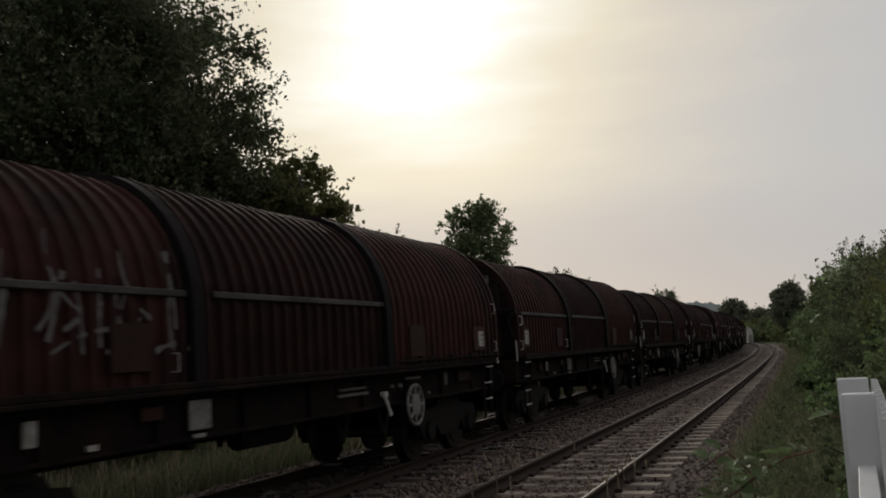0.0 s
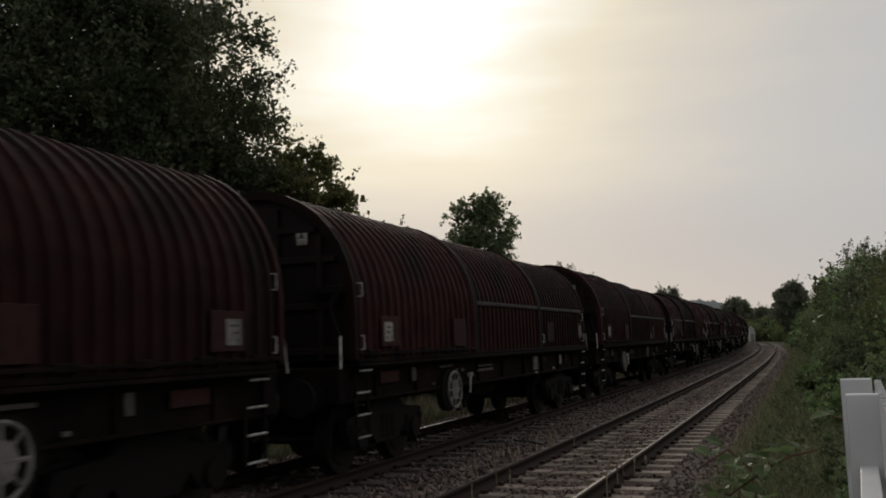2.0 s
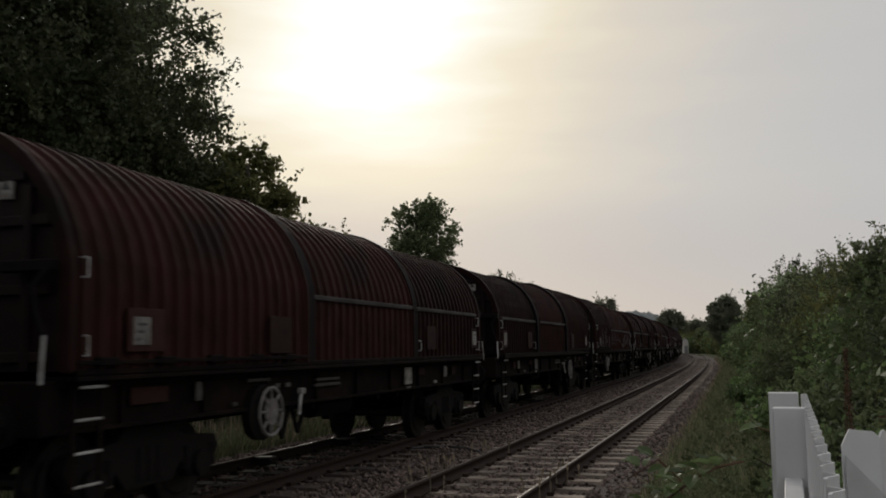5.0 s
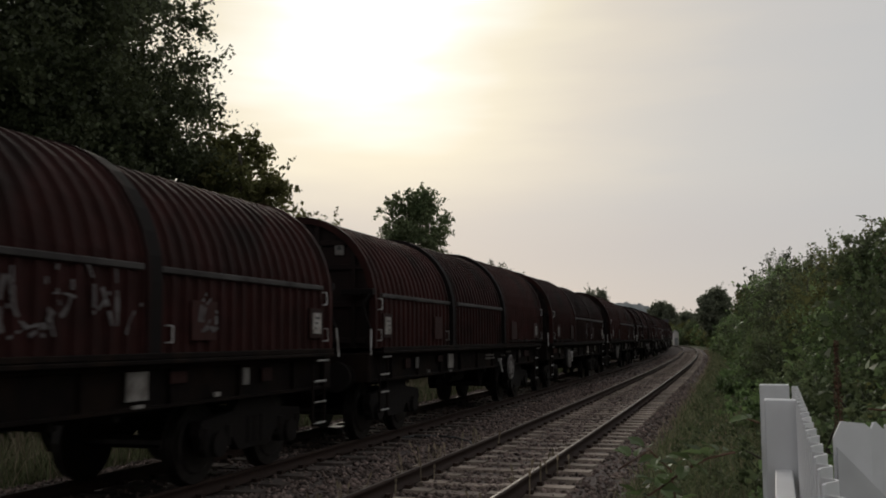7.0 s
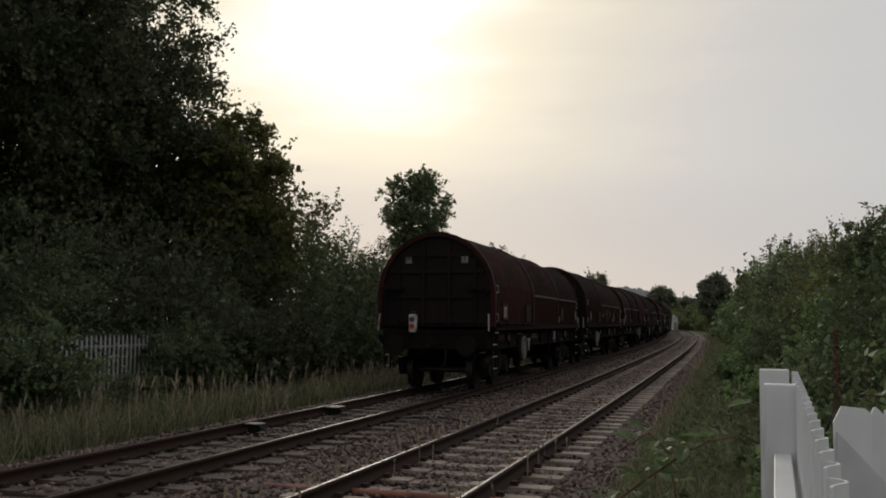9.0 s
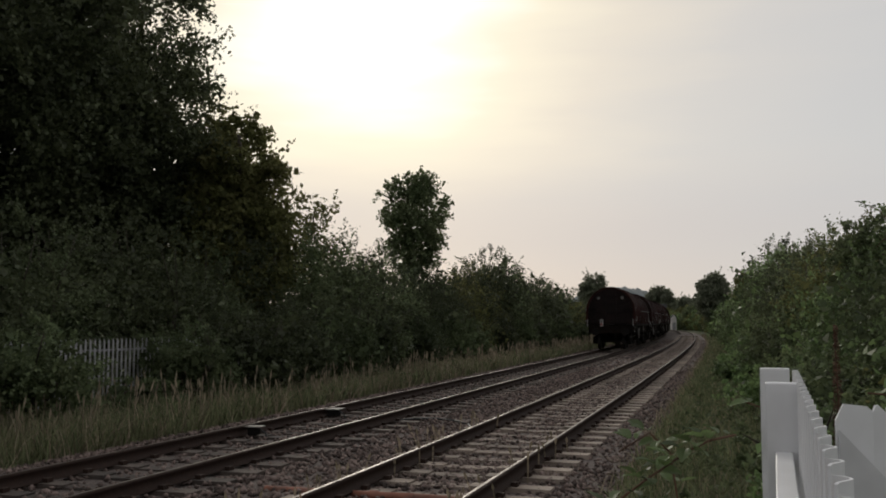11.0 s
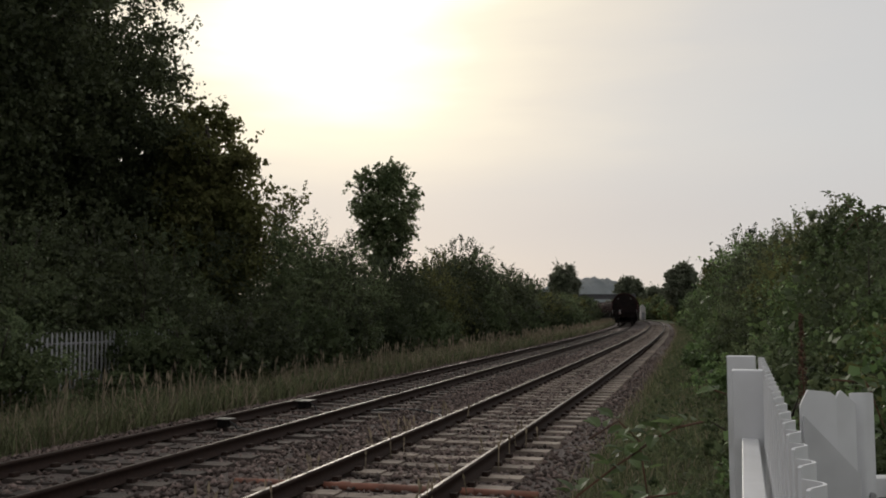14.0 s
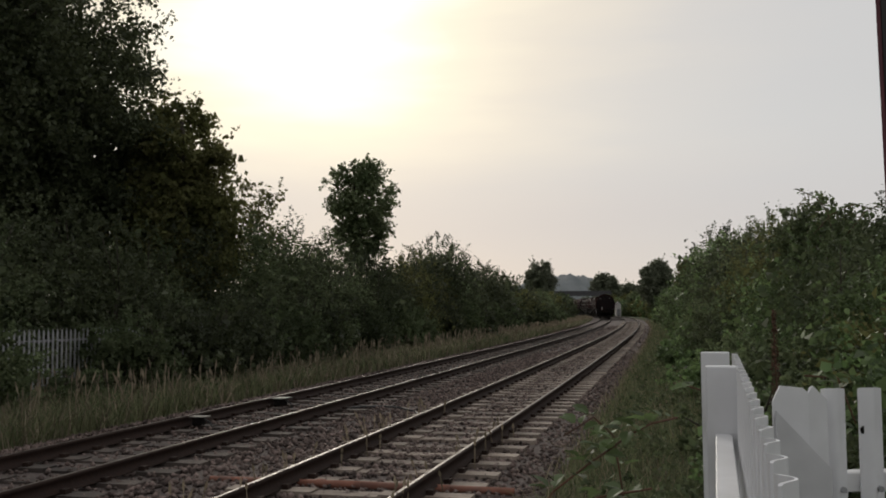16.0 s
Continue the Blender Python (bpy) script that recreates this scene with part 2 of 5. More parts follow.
def np_mesh(name, verts, faces):
    """A mesh from arrays; faces is (n, 3) or (n, 4)."""
    me = bpy.data.meshes.new(name)
    k = faces.shape[1]
    me.vertices.add(len(verts))
    me.vertices.foreach_set("co", np.ascontiguousarray(verts, dtype=np.float32).ravel())
    me.loops.add(faces.size)
    me.loops.foreach_set("vertex_index", np.ascontiguousarray(faces, dtype=np.int32).ravel())
    me.polygons.add(len(faces))
    me.polygons.foreach_set("loop_start", np.arange(0, faces.size, k, dtype=np.int32))
    me.polygons.foreach_set("loop_total", np.full(len(faces), k, dtype=np.int32))
    me.update(calc_edges=True)
    return me


def box(bm, x0, x1, y0, y1, z0, z1, bevel=0.0, m=None):
    r = bmesh.ops.create_cube(bm, size=1.0)
    mat = Matrix.Translation(((x0 + x1) / 2, (y0 + y1) / 2, (z0 + z1) / 2)) @ Matrix.Diagonal((x1 - x0, y1 - y0, z1 - z0, 1))
    bmesh.ops.transform(bm, matrix=mat, verts=r["verts"])
    vs = r["verts"]
    if bevel:
        es = list({e for v in vs for e in v.link_edges})
        out = bmesh.ops.bevel(bm, geom=es, offset=bevel, segments=1, affect="EDGES")
        vs = list({v for f in out["faces"] for v in f.verts} | {v for v in vs if v.is_valid})
    if m is not None:
        bmesh.ops.transform(bm, matrix=m, verts=vs)
    return bm


def cyl(bm, p0, p1, r, seg=10, r2=None):
    p0, p1 = Vector(p0), Vector(p1)
    d = p1 - p0
    m = Matrix.Translation((p0 + p1) / 2) @ d.to_track_quat("Z", "Y").to_matrix().to_4x4()
    bmesh.ops.create_cone(bm, cap_ends=True, segments=seg, radius1=r, radius2=r if r2 is None else r2, depth=d.length, matrix=m)
    return bm


def tube(bm, pts, r, seg=8):
    for a, b in zip(pts[:-1], pts[1:]):
        cyl(bm, a, b, r, seg)
    return bm


def prism(bm, outline, axis, a, b):
    """A flat outline pushed out along one axis from a to b."""
    def co(u, v, w):
        return {"x": (w, u, v), "y": (u, w, v), "z": (u, v, w)}[axis]
    lo, hi = [bm.verts.new(co(u, v, a)) for u, v in outline], [bm.verts.new(co(u, v, b)) for u, v in outline]
    fs = [bm.faces.new(lo), bm.faces.new(hi)]
    for i in range(len(outline)):
        j = (i + 1) % len(outline)
        fs.append(bm.faces.new((lo[i], lo[j], hi[j], hi[i])))
    bmesh.ops.recalc_face_normals(bm, faces=fs)
    return bm


def empty(name, m, label, category, group="", kind=""):
    ob = new(name)
    ob.matrix_basis = m
    return tagged(ob, label, category, group, kind)


# ---------------------------------------------------------------- the line of the railway
DS = 0.5
S_MIN, S_MAX = -200.0, 640.0
GAP = 3.566                      # between the centre lines of the two tracks
RISE = 0.00087


def make_line():
    knots, curv = (0, 40, 80, 100, 120, 145, 175, 420, 421), (0.00078, 0.0001, 0.00073, 0.00053, 0.00065, 0.0009, 0.0034, 0.0034, 0.0)
    s = np.arange(0, S_MAX, DS)
    hd = radians(15.379) - np.cumsum(np.interp(s, knots, curv)) * DS
    x, y = -3.397 + np.cumsum(np.sin(hd)) * DS, np.cumsum(np.cos(hd)) * DS
    sb = np.arange(S_MIN, 0, DS)
    h0 = hd[0]
    xb, yb = x[0] + np.sin(h0) * sb, y[0] + np.cos(h0) * sb
    s = np.r_[sb, s]
    return s - 1.0 + DS, np.r_[xb, x], np.r_[yb, y], np.r_[np.full(len(sb), h0), hd], RISE * np.maximum(s - 50, 0)


LS, LX, LY, LH, LZ = make_line()


def at(s, off=0.0, z=0.0):
    """The place off metres right of the near track's centre line, s metres along it, z above the rails; and the heading."""
    x, y, h, zz = (np.interp(s, LS, a) for a in (LX, LY, LH, LZ))
    return np.stack([x + np.cos(h) * off, y - np.sin(h) * off, zz + z], -1), h


def on_line(s, off=0.0, z=0.0):
    p, h = at(s, off, z)
    return pose(float(p[0]), float(p[1]), float(p[2]), 0, 0, -math.degrees(float(h)))


def strip(name, profile, s_values, mats, closed=False, wobble=0.0, faces_mat=None):
    """A cross-section (off, z) drawn along the line."""
    k, ns = len(profile), len(s_values)
    rings = []
    rnd = np.random.default_rng(len(name))
    for off, z in profile:
        p, _ = at(s_values, off, z)
        if wobble:
            p[:, 2] += rnd.normal(0, wobble, ns)
        rings.append(p)
    v = np.stack(rings, 1).reshape(-1, 3)
    cols = range(k if closed else k - 1)
    f = np.array([[i * k + j, i * k + (j + 1) % k, (i + 1) * k + (j + 1) % k, (i + 1) * k + j] for i in range(ns - 1) for j in cols])
    me = np_mesh(name, v, f)
    ob = mesh_ob(name, me, mats)
    if faces_mat:
        me.polygons.foreach_set("material_index", np.tile([faces_mat(j) for j in cols], ns - 1).astype(np.int32))
    return ob


# ---------------------------------------------------------------- ground, beds and rails
def make_ground():
    xs = np.concatenate([-np.geomspace(4500, 30, 14), np.linspace(-24, 24, 17), np.geomspace(30, 4500, 14)])
    ys = xs + 40
    X, Y = np.meshgrid(xs, ys)
    v = np.stack([X, Y, np.full_like(X, -0.85)], -1).reshape(-1, 3)
    n = len(xs)
    f = np.array([[j * n + i, j * n + i + 1, (j + 1) * n + i + 1, (j + 1) * n + i] for j in range(n - 1) for i in range(n - 1)])
    tagged(mesh_ob("ground", np_mesh("ground", v, f), M_SOIL), "rough grassy ground of the fields round the line", "ground", kind="structure")


S_BED = np.concatenate([np.arange(-200, 0, 8.0), np.arange(0, 120, 2.0), np.arange(120, 620, 5.0)])
make_ground()
tagged(strip("track_bed", [(-7.6, -0.85), (-6.2, -0.34), (-5.3, -0.215), (-2.6, -0.205), (-1.8, -0.215), (-1.2, -0.2), (-0.7, -0.215), (1.2, -0.22), (1.9, -0.245), (2.3, -0.32), (3.0, -0.86)],
             S_BED, M_BED, wobble=0.012), "grey-brown crushed stone bed under both tracks", "track bed", kind="structure")
tagged(strip("verge_left", [(-6.1, -0.6), (-6.5, -0.36), (-8.0, -0.22), (-10.0, -0.15), (-14, -0.1), (-30, -0.4), (-60, -0.9)], S_BED, M_SOIL, wobble=0.03),
       "grassy verge beside the far track", "verge", kind="structure")
tagged(strip("verge_right", [(1.85, -0.45), (2.05, -0.27), (2.8, -0.2), (3.6, -0.12), (6, 0.1), (10, 0.5), (20, 0.7), (40, -0.9)], S_BED, M_SOIL, wobble=0.02),
       "grassy bank beside the near track", "verge", kind="structure")


def rail_profile(c):
    """The outline of a rail on centre c: foot, web and head."""
    half = [(0.070, -0.159), (0.070, -0.148), (0.016, -0.128), (0.011, -0.055), (0.033, -0.040), (0.036, -0.010), (0.026, -0.002), (0.015, 0.0)]
    return [(c + x, z) for x, z in half] + [(c - x, z) for x, z in reversed(half)]


S_RAIL = np.concatenate([np.arange(-160, 0, 10.0), np.arange(0, 140, 1.5), np.arange(140, 600, 3.0)])
TRACKS = []
for centre, lab in ((0.0, "near railway track of steel rails on pale concrete sleepers"), (-GAP, "far railway track of steel rails on dark sleepers")):
    trk = empty("track", Matrix(), lab, "railway track", "the two tracks", "structure")
    for side in (-0.7525, 0.7525):
        r = strip("rail", rail_profile(centre + side), S_RAIL, [M_RAIL, M_RAILTOP], closed=True, faces_mat=lambda j: 1 if j == 7 else 0)
        r.parent = trk
    TRACKS.append(trk)

# ---------------------------------------------------------------- leaves
def leaf_cloud(name, points, size, rng, up=0.25, plain=False):
    """One folded four-sided leaf at each point, turned at random; plain: three-sided, for leaves far off."""
    n = len(points)
    d = rng.normal(0, 1, (n, 3))
    d[:, 2] -= up
    d /= np.linalg.norm(d, axis=1)[:, None]
    e = np.cross(d, rng.normal(0, 1, (n, 3)))
    e /= np.linalg.norm(e, axis=1)[:, None] + 1e-9
    nrm = np.cross(d, e)
    L = (size * rng.uniform(0.6, 1.35, n))[:, None]
    w = L * rng.uniform(0.26, 0.42, n)[:, None]
    v = np.stack([points - d * L * 0.5, points + e * w + nrm * w * 0.35 + d * L * 0.05, points + d * L * 0.5, points - e * w + nrm * w * 0.35 + d * L * 0.05], 1)
    if plain:
        v = v[:, 1:] + 0.0
        v = points[:, None] + (v - points[:, None]) * 1.28
        return np_mesh(name, v.reshape(-1, 3), np.arange(3 * n).reshape(-1, 3))
    return np_mesh(name, v.reshape(-1, 3), np.arange(4 * n).reshape(-1, 4))


def lumps_in(centre, radii, count, rng, hollow=0.35, low=-1.0):
    """Places for clumps, more of them towards the outside of an egg-shaped crown."""
    out = []
    while len(out) < count:
        p = rng.normal(0, 1, 3)
        p /= np.linalg.norm(p)
        p *= (hollow + (1 - hollow) * rng.random() ** 0.6)
        if p[2] > low:
            out.append(np.array(centre) + p * np.array(radii))
    return np.array(out)


def clump_points(lumps, r, per, rng, flat=0.8):
    """Leaves round each clump, strung along short drooping sprays that reach out from its middle."""
    n, k = len(lumps), max(4, per // 13)
    m = n * k
    rr = np.repeat(r * rng.uniform(0.65, 1.25, n), k)
    d = rng.normal(0, 1, (m, 3))
    d[:, 2] = d[:, 2] * flat + 0.12
    d /= np.linalg.norm(d, axis=1)[:, None]
    reach = rr * rng.uniform(0.7, 1.25, m) * np.where(rng.random(m) < 0.08, 1.4, 1.0)
    c = np.repeat(lumps, k, axis=0)
    each = max(1, per // k)
    t = rng.random((m, each)) ** 0.6
    pts = c[:, None] + d[:, None] * (reach[:, None] * t)[..., None] + rng.normal(0, 0.085, (m, each, 3)) * rr[:, None, None]
    pts[..., 2] -= (t ** 2) * (rr * 0.16)[:, None]
    return pts.reshape(-1, 3)


def limbs(bm, base, top, crown_r, rng, r0, count=7):
    """A tapering trunk with limbs that fork once."""
    base, top = Vector(base), Vector(top)
    mid = base.lerp(top, 0.5) + Vector((rng.normal(0, 0.03), rng.normal(0, 0.03), 0)) * (top - base).length
    cyl(bm, base, mid, r0, 10, r0 * 0.72)
    cyl(bm, mid, top, r0 * 0.72, 9, r0 * 0.3)
    for i in range(count):
        a = base.lerp(top, 0.35 + 0.6 * i / count)
        az = rng.uniform(0, 2 * math.pi)
        ln = crown_r * rng.uniform(0.5, 0.85)
        b = a + Vector((math.cos(az), math.sin(az), rng.uniform(0.3, 0.9))) * ln * 0.6
        c = b + Vector((math.cos(az + rng.normal(0, 0.5)), math.sin(az), rng.uniform(0.2, 0.9))) * ln * 0.5
        cyl(bm, a, b, r0 * 0.34, 6, r0 * 0.2)
        cyl(bm, b, c, r0 * 0.2, 5, r0 * 0.06)
        cyl(bm, b, b + Vector((rng.normal(0, 0.5), rng.normal(0, 0.5), 0.5)) * ln * 0.5, r0 * 0.14, 5, r0 * 0.04)
    return bm


def tree(x, y, base_z, height, crown_r, crown_low, mat, label, seed, lumps=60, per=160, leaf=0.17, lump_r=None, category="tree", name="tree", squash=1.0, trunk_r=None, group="", taper=0.0):
    """A broadleaf tree: trunk with limbs, and a crown of clumped leaves with gaps."""
    rng = np.random.default_rng(seed)
    ob = empty(name, pose(x, y, base_z), label, category, group)
    part("trunk", limbs(bmesh.new(), (0, 0, -0.15), (rng.normal(0, 0.2), rng.normal(0, 0.2), height * 0.86), crown_r, rng, trunk_r or max(0.06, height * 0.022)), M_BARK, ob, smooth=True)
    cz, rz = (height + crown_low) / 2, (height - crown_low) / 2
    lr = lump_r or crown_r * 0.33
    ls = lumps_in((0, 0, cz), (crown_r - lr * 0.6, (crown_r - lr * 0.6) * squash, rz - lr * 0.6), lumps, rng)
    ls[:, :2] *= (1 + taper * (ls[:, 2:] - cz) / rz)
    pts = clump_points(ls, lr, per, rng)
    # twigs that stand out of the outline
    mid, ext = np.array([0, 0, cz]), np.array([crown_r, crown_r * squash, rz])
    for q in ls[rng.random(len(ls)) < 0.4]:
        u = (q - mid) / ext
        if np.linalg.norm(u) > 0.55:
            d = u / np.linalg.norm(u) * 0.6 + rng.normal(0, 0.3, 3) + np.array([0, 0, 0.3])
            t = np.linspace(0.3, 1, 16)[:, None]
            pts = np.concatenate([pts, q + t * d * lr * rng.uniform(0.8, 1.35) + rng.normal(0, leaf * 0.35, (16, 3))])
    mesh_ob("crown", leaf_cloud("crown", pts, leaf, rng, plain=y > 100), mat, ob)
    core = clump_points(lumps_in((0, 0, cz), (crown_r * 0.68, crown_r * 0.68 * squash, rz * 0.76), lumps // 2, rng, hollow=0.1), lr * 1.1, 65, rng)
    if per > 100:
        mesh_ob("inner_foliage", leaf_cloud("inner_foliage", core, leaf * 2.0, rng), mat, ob)
    return ob


def bush(s, off, height, width, mat, label, seed, n=6000, leaf=0.11, name="bush", group="", base=-0.25, depth=None, category="bush"):
    """A shrub down to the ground: stems inside, big shaded leaves within, small ones outside."""
    rng = np.random.default_rng(seed)
    p, h = at(s, off, base)
    ob = empty(name, pose(p[0], p[1], p[2], 0, 0, -math.degrees(h)), label, category, group)
    bm = bmesh.new()
    for i in range(5):
        az = rng.uniform(0, 6.28)
        a = Vector((math.cos(az) * 0.15, math.sin(az) * 0.15, -0.1))
        b = Vector((math.cos(az) * width * 0.25, math.sin(az) * width * 0.25, height * 0.55))
        cyl(bm, a, b, 0.04, 6, 0.02)
        cyl(bm, b, b + Vector((rng.normal(0, 0.3), rng.normal(0, 0.3), height * 0.3)), 0.02, 5, 0.006)
    part("stem", bm, M_BARK, ob, smooth=True)
    depth = depth or width
    lr = min(width, height) * 0.25
    count = max(14, int(n / 190))
    ls = lumps_in((0, 0, height * 0.42), (width * 0.5 - lr * 0.4, depth * 0.5 - lr * 0.4, height * 0.58 - lr * 0.8), count, rng, hollow=0.6, low=-0.72)
    pts = clump_points(ls, lr, 190, rng)
    # upright sprigs that break the outline
    tips = []
    for i in range(14):
        az, rr = rng.uniform(0, 6.28), rng.uniform(0, 0.42)
        q = np.array([math.cos(az) * rr * width, math.sin(az) * rr * depth, height * (0.95 - rr * 0.5)])
        t = np.linspace(0, 1, 26)[:, None]
        tips.append(q + t * np.array([rng.normal(0, 0.2), rng.normal(0, 0.2), rng.uniform(0.25, 0.6)]) * height * 0.22 + rng.normal(0, leaf * 0.4, (26, 3)))
    pts = np.concatenate([pts] + tips)
    pts = pts[pts[:, 2] > -0.1]
    mesh_ob("foliage", leaf_cloud("foliage", pts, leaf, rng, plain=s > 17), mat, ob)
    inner = clump_points(lumps_in((0, 0, height * 0.4), (width * 0.38, depth * 0.38, height * 0.44), 60, rng, hollow=0.1, low=-0.8), lr * 1.1, 18, rng)
    mesh_ob("inner_foliage", leaf_cloud("inner_foliage", inner[inner[:, 2] > 0], leaf * 2.1, rng), mat, ob)
    return ob


# ---------------------------------------------------------------- left side: hedge and trees
HEDGE = "overgrown hedge beside the far track"
HEIGHTS = ((0, 3.8), (14, 4.6), (28, 5.6), (36, 5.6), (41, 5.1), (46, 5.0), (52, 6.2), (57, 6.3), (64, 5.3), (80, 4.6), (100, 4.2), (130, 3.9), (230, 3.8))


def hedge_row(s0, s1, off, low, seed, group, heights, mats, gap=None, leaf=1.0):
    """Shrubs side by side along the line, uneven in height and place."""
    s, k = s0, 0
    while s < s1:
        rr = random.Random(seed + k)
        hgt = float(np.interp(s, *zip(*heights))) * rr.uniform(0.8, 1.08) * low
        o = float(np.interp(s, *zip(*off))) + rr.uniform(-0.5, 0.5)
        mat, label = mats[rr.randrange(len(mats))]
        if not (gap and gap[0] < s < gap[1]):
            w = (2.2 + 0.35 * hgt + (1.0 if s > 70 else 0)) * rr.uniform(0.85, 1.25)
            bush(s, o, hgt, min(w, 4.6), mat, label, seed * 3 + k, n=int(np.interp(s, (0, 15, 30, 45, 60, 90, 130), (9500, 8500, 10500, 9000, 6000, 4000, 1700)) * min(1, 0.35 + hgt / 6)),
                 leaf=leaf * float(np.interp(s, (0, 12, 45, 90, 200), (0.075, 0.085, 0.12, 0.18, 0.32))), group=group, depth=min(w, 3.4))
        s += float(np.interp(s, (0, 30, 70, 130, 230), (1.9, 2.3, 2.8, 3.8, 6))) * rr.uniform(0.8, 1.2)
        k += 1


GREENS = [(M_LEAF_MID, "dense green shrub in the overgrown hedge along the verge"), (M_LEAF_MID, "dense green shrub in the overgrown hedge along the verge"),
          (M_LEAF_DARK, "dark green leafy shrub in the overgrown hedge"), (M_LEAF_DARK, "dark green leafy shrub in the overgrown hedge"),
          (M_LEAF_OLIVE, "olive green shrub in the overgrown hedge")]
hedge_row(4.0, 235, ((0, -11.6), (20, -11.4), (30, -10.6), (70, -10.4), (235, -10.4)), 1.0, 300, HEDGE, HEIGHTS, GREENS)
hedge_row(6.0, 30, ((0, -8.9), (30, -8.6)), 0.52, 700, HEDGE, HEIGHTS, GREENS, gap=(14.0, 18.6))
bush(14.0, -8.7, 2.0, 2.4, *GREENS[0], 741, n=5000, leaf=0.08, group=HEDGE)
bush(16.7, -8.4, 0.75, 2.2, *GREENS[0], 742, n=2600, leaf=0.07, group=HEDGE)
bush(18.7, -8.6, 1.9, 2.6, *GREENS[0], 743, n=5000, leaf=0.085, group=HEDGE)
hedge_row(30, 130, ((0, -8.9), (50, -9.3), (130, -9.3)), 0.46, 800, HEDGE, HEIGHTS, GREENS[:3])

tree(-13.95, 27.5, -0.3, 16.5, 6.4, 0.6, M_LEAF_DARK, "tall dense broadleaf tree with a dark green crown above the fence", 11, lumps=300, per=600, leaf=0.145, lump_r=1.3)
tree(-20.5, 25.0, -0.3, 15.0, 6.5, 0.8, M_LEAF_DARK, "tall dense broadleaf tree with a dark green crown above the fence", 12, lumps=170, per=200, leaf=0.28, lump_r=1.5)
# unseen tree, added left of the view to throw shade on hedge and train
tree(-18.0, 14.0, -0.3, 15.5, 6.0, 1.0, M_LEAF_DARK, "tall dense broadleaf tree added out of view to shade the near end of the hedge", 18, lumps=120, per=150, leaf=0.3, lump_r=1.5)
tree(-7.8, 29.5, -0.3, 9.0, 2.3, 0.8, M_LEAF_OLIVE, "young broadleaf tree leaning out of the hedge beside the taller trees", 13, lumps=130, per=220, leaf=0.15, lump_r=0.75)
tree(-10.6, 30.5, -0.3, 10.2, 2.8, 1.0, M_LEAF_DARK, "middling broadleaf tree filling the foot of the taller crown", 16, lumps=110, per=190, leaf=0.17, lump_r=0.85)
tree(-5.95, 33.5, -0.3, 6.9, 1.5, 3.6, M_LEAF_OLIVE, "thin half-bare small tree with pale leaves in the hedge", 14, lumps=34, per=52, leaf=0.13, lump_r=0.6, trunk_r=0.07)
tree(-3.1, 45.0, -0.3, 9.55, 1.9, 3.6, M_LEAF_MID, "slim upright tree with a dense dark oval crown above the hedge", 15, lumps=190, per=96, leaf=0.145, lump_r=0.56, squash=0.9, taper=0.3)
# ---------------------------------------------------------------- the covered coil wagons
PITCH, WAGONS = 14.92, 27
BODY = 13.2                      # length of the body
HW, Z0, ZS, ZT = 1.29, 1.50, 2.22, 3.58
HOODS = ((-6.58, -2.06, 0.11), (-2.2, 2.19, 0.055), (2.05, 6.58, 0.0))      # from, to, and how far each stands out
BOG = 4.9                        # bogie centres from the middle


def arch(grow=0.0, n=18):
    """Half-round hood outline, foot to foot: upright sides and a broad rounded top."""
    pts = [(HW + grow, Z0), (HW + grow, 1.85), (HW + grow, 2.1)]
    for i in range(n + 1):
        a = math.pi * i / n
        ca, sa = math.cos(a), math.sin(a)
        pts.append(((HW + grow) * math.copysign(abs(ca) ** 1.0, ca), ZS + (ZT - ZS + grow) * abs(sa)))
    return pts + [(-HW - grow, 2.1), (-HW - grow, 1.85), (-HW - grow, Z0)]


def hood_mesh(length, ribs, grow):
    """A ribbed hood: raised flat-topped ribs all along it, open at both ends."""
    lo, hi = arch(grow), arch(grow + 0.04)
    bm, rings, step = bmesh.new(), [], length / ribs
    for i in range(ribs):
        y = -length / 2 + i * step
        for f, pr in ((0.0, lo), (0.58, lo), (0.68, hi), (0.92, hi)):
            rings.append([bm.verts.new((x, y + f * step, z)) for x, z in pr])
    rings.append([bm.verts.new((x, length / 2, z)) for x, z in lo])
    inner = [[bm.verts.new((x * 0.985, y, z - 0.02)) for x, z in lo] for y in (length / 2, -length / 2)]
    rings = rings + inner
    for a, b in zip(rings, rings[1:] + rings[:1]):
        for j in range(len(a) - 1):
            bm.faces.new((a[j], a[j + 1], b[j + 1], b[j]))
    bmesh.ops.recalc_face_normals(bm, faces=bm.faces[:])
    return bm


def ring_mesh(w, grow0, grow1):
    """An arched stiffener band."""
    a, b = arch(grow0), arch(grow1)
    bm = bmesh.new()
    rows = [[bm.verts.new((x, y, z)) for x, z in pr] for pr, y in ((a, -w / 2), (b, -w / 2), (b, w / 2), (a, w / 2))]
    for p, q in zip(rows, rows[1:] + rows[:1]):
        for j in range(len(p) - 1):
            bm.faces.new((p[j], p[j + 1], q[j + 1], q[j]))
    bmesh.ops.recalc_face_normals(bm, faces=bm.faces[:])
    return bm


def end_wall(sign):
    """The end wall: an arched plate with a recessed panel frame and cross beams."""
    y = sign * (BODY / 2 - 0.12)
    bm = bmesh.new()
    prism(bm, arch(0.1 if sign < 0 else 0.0), "y", y - 0.03, y + 0.03)
    return bm


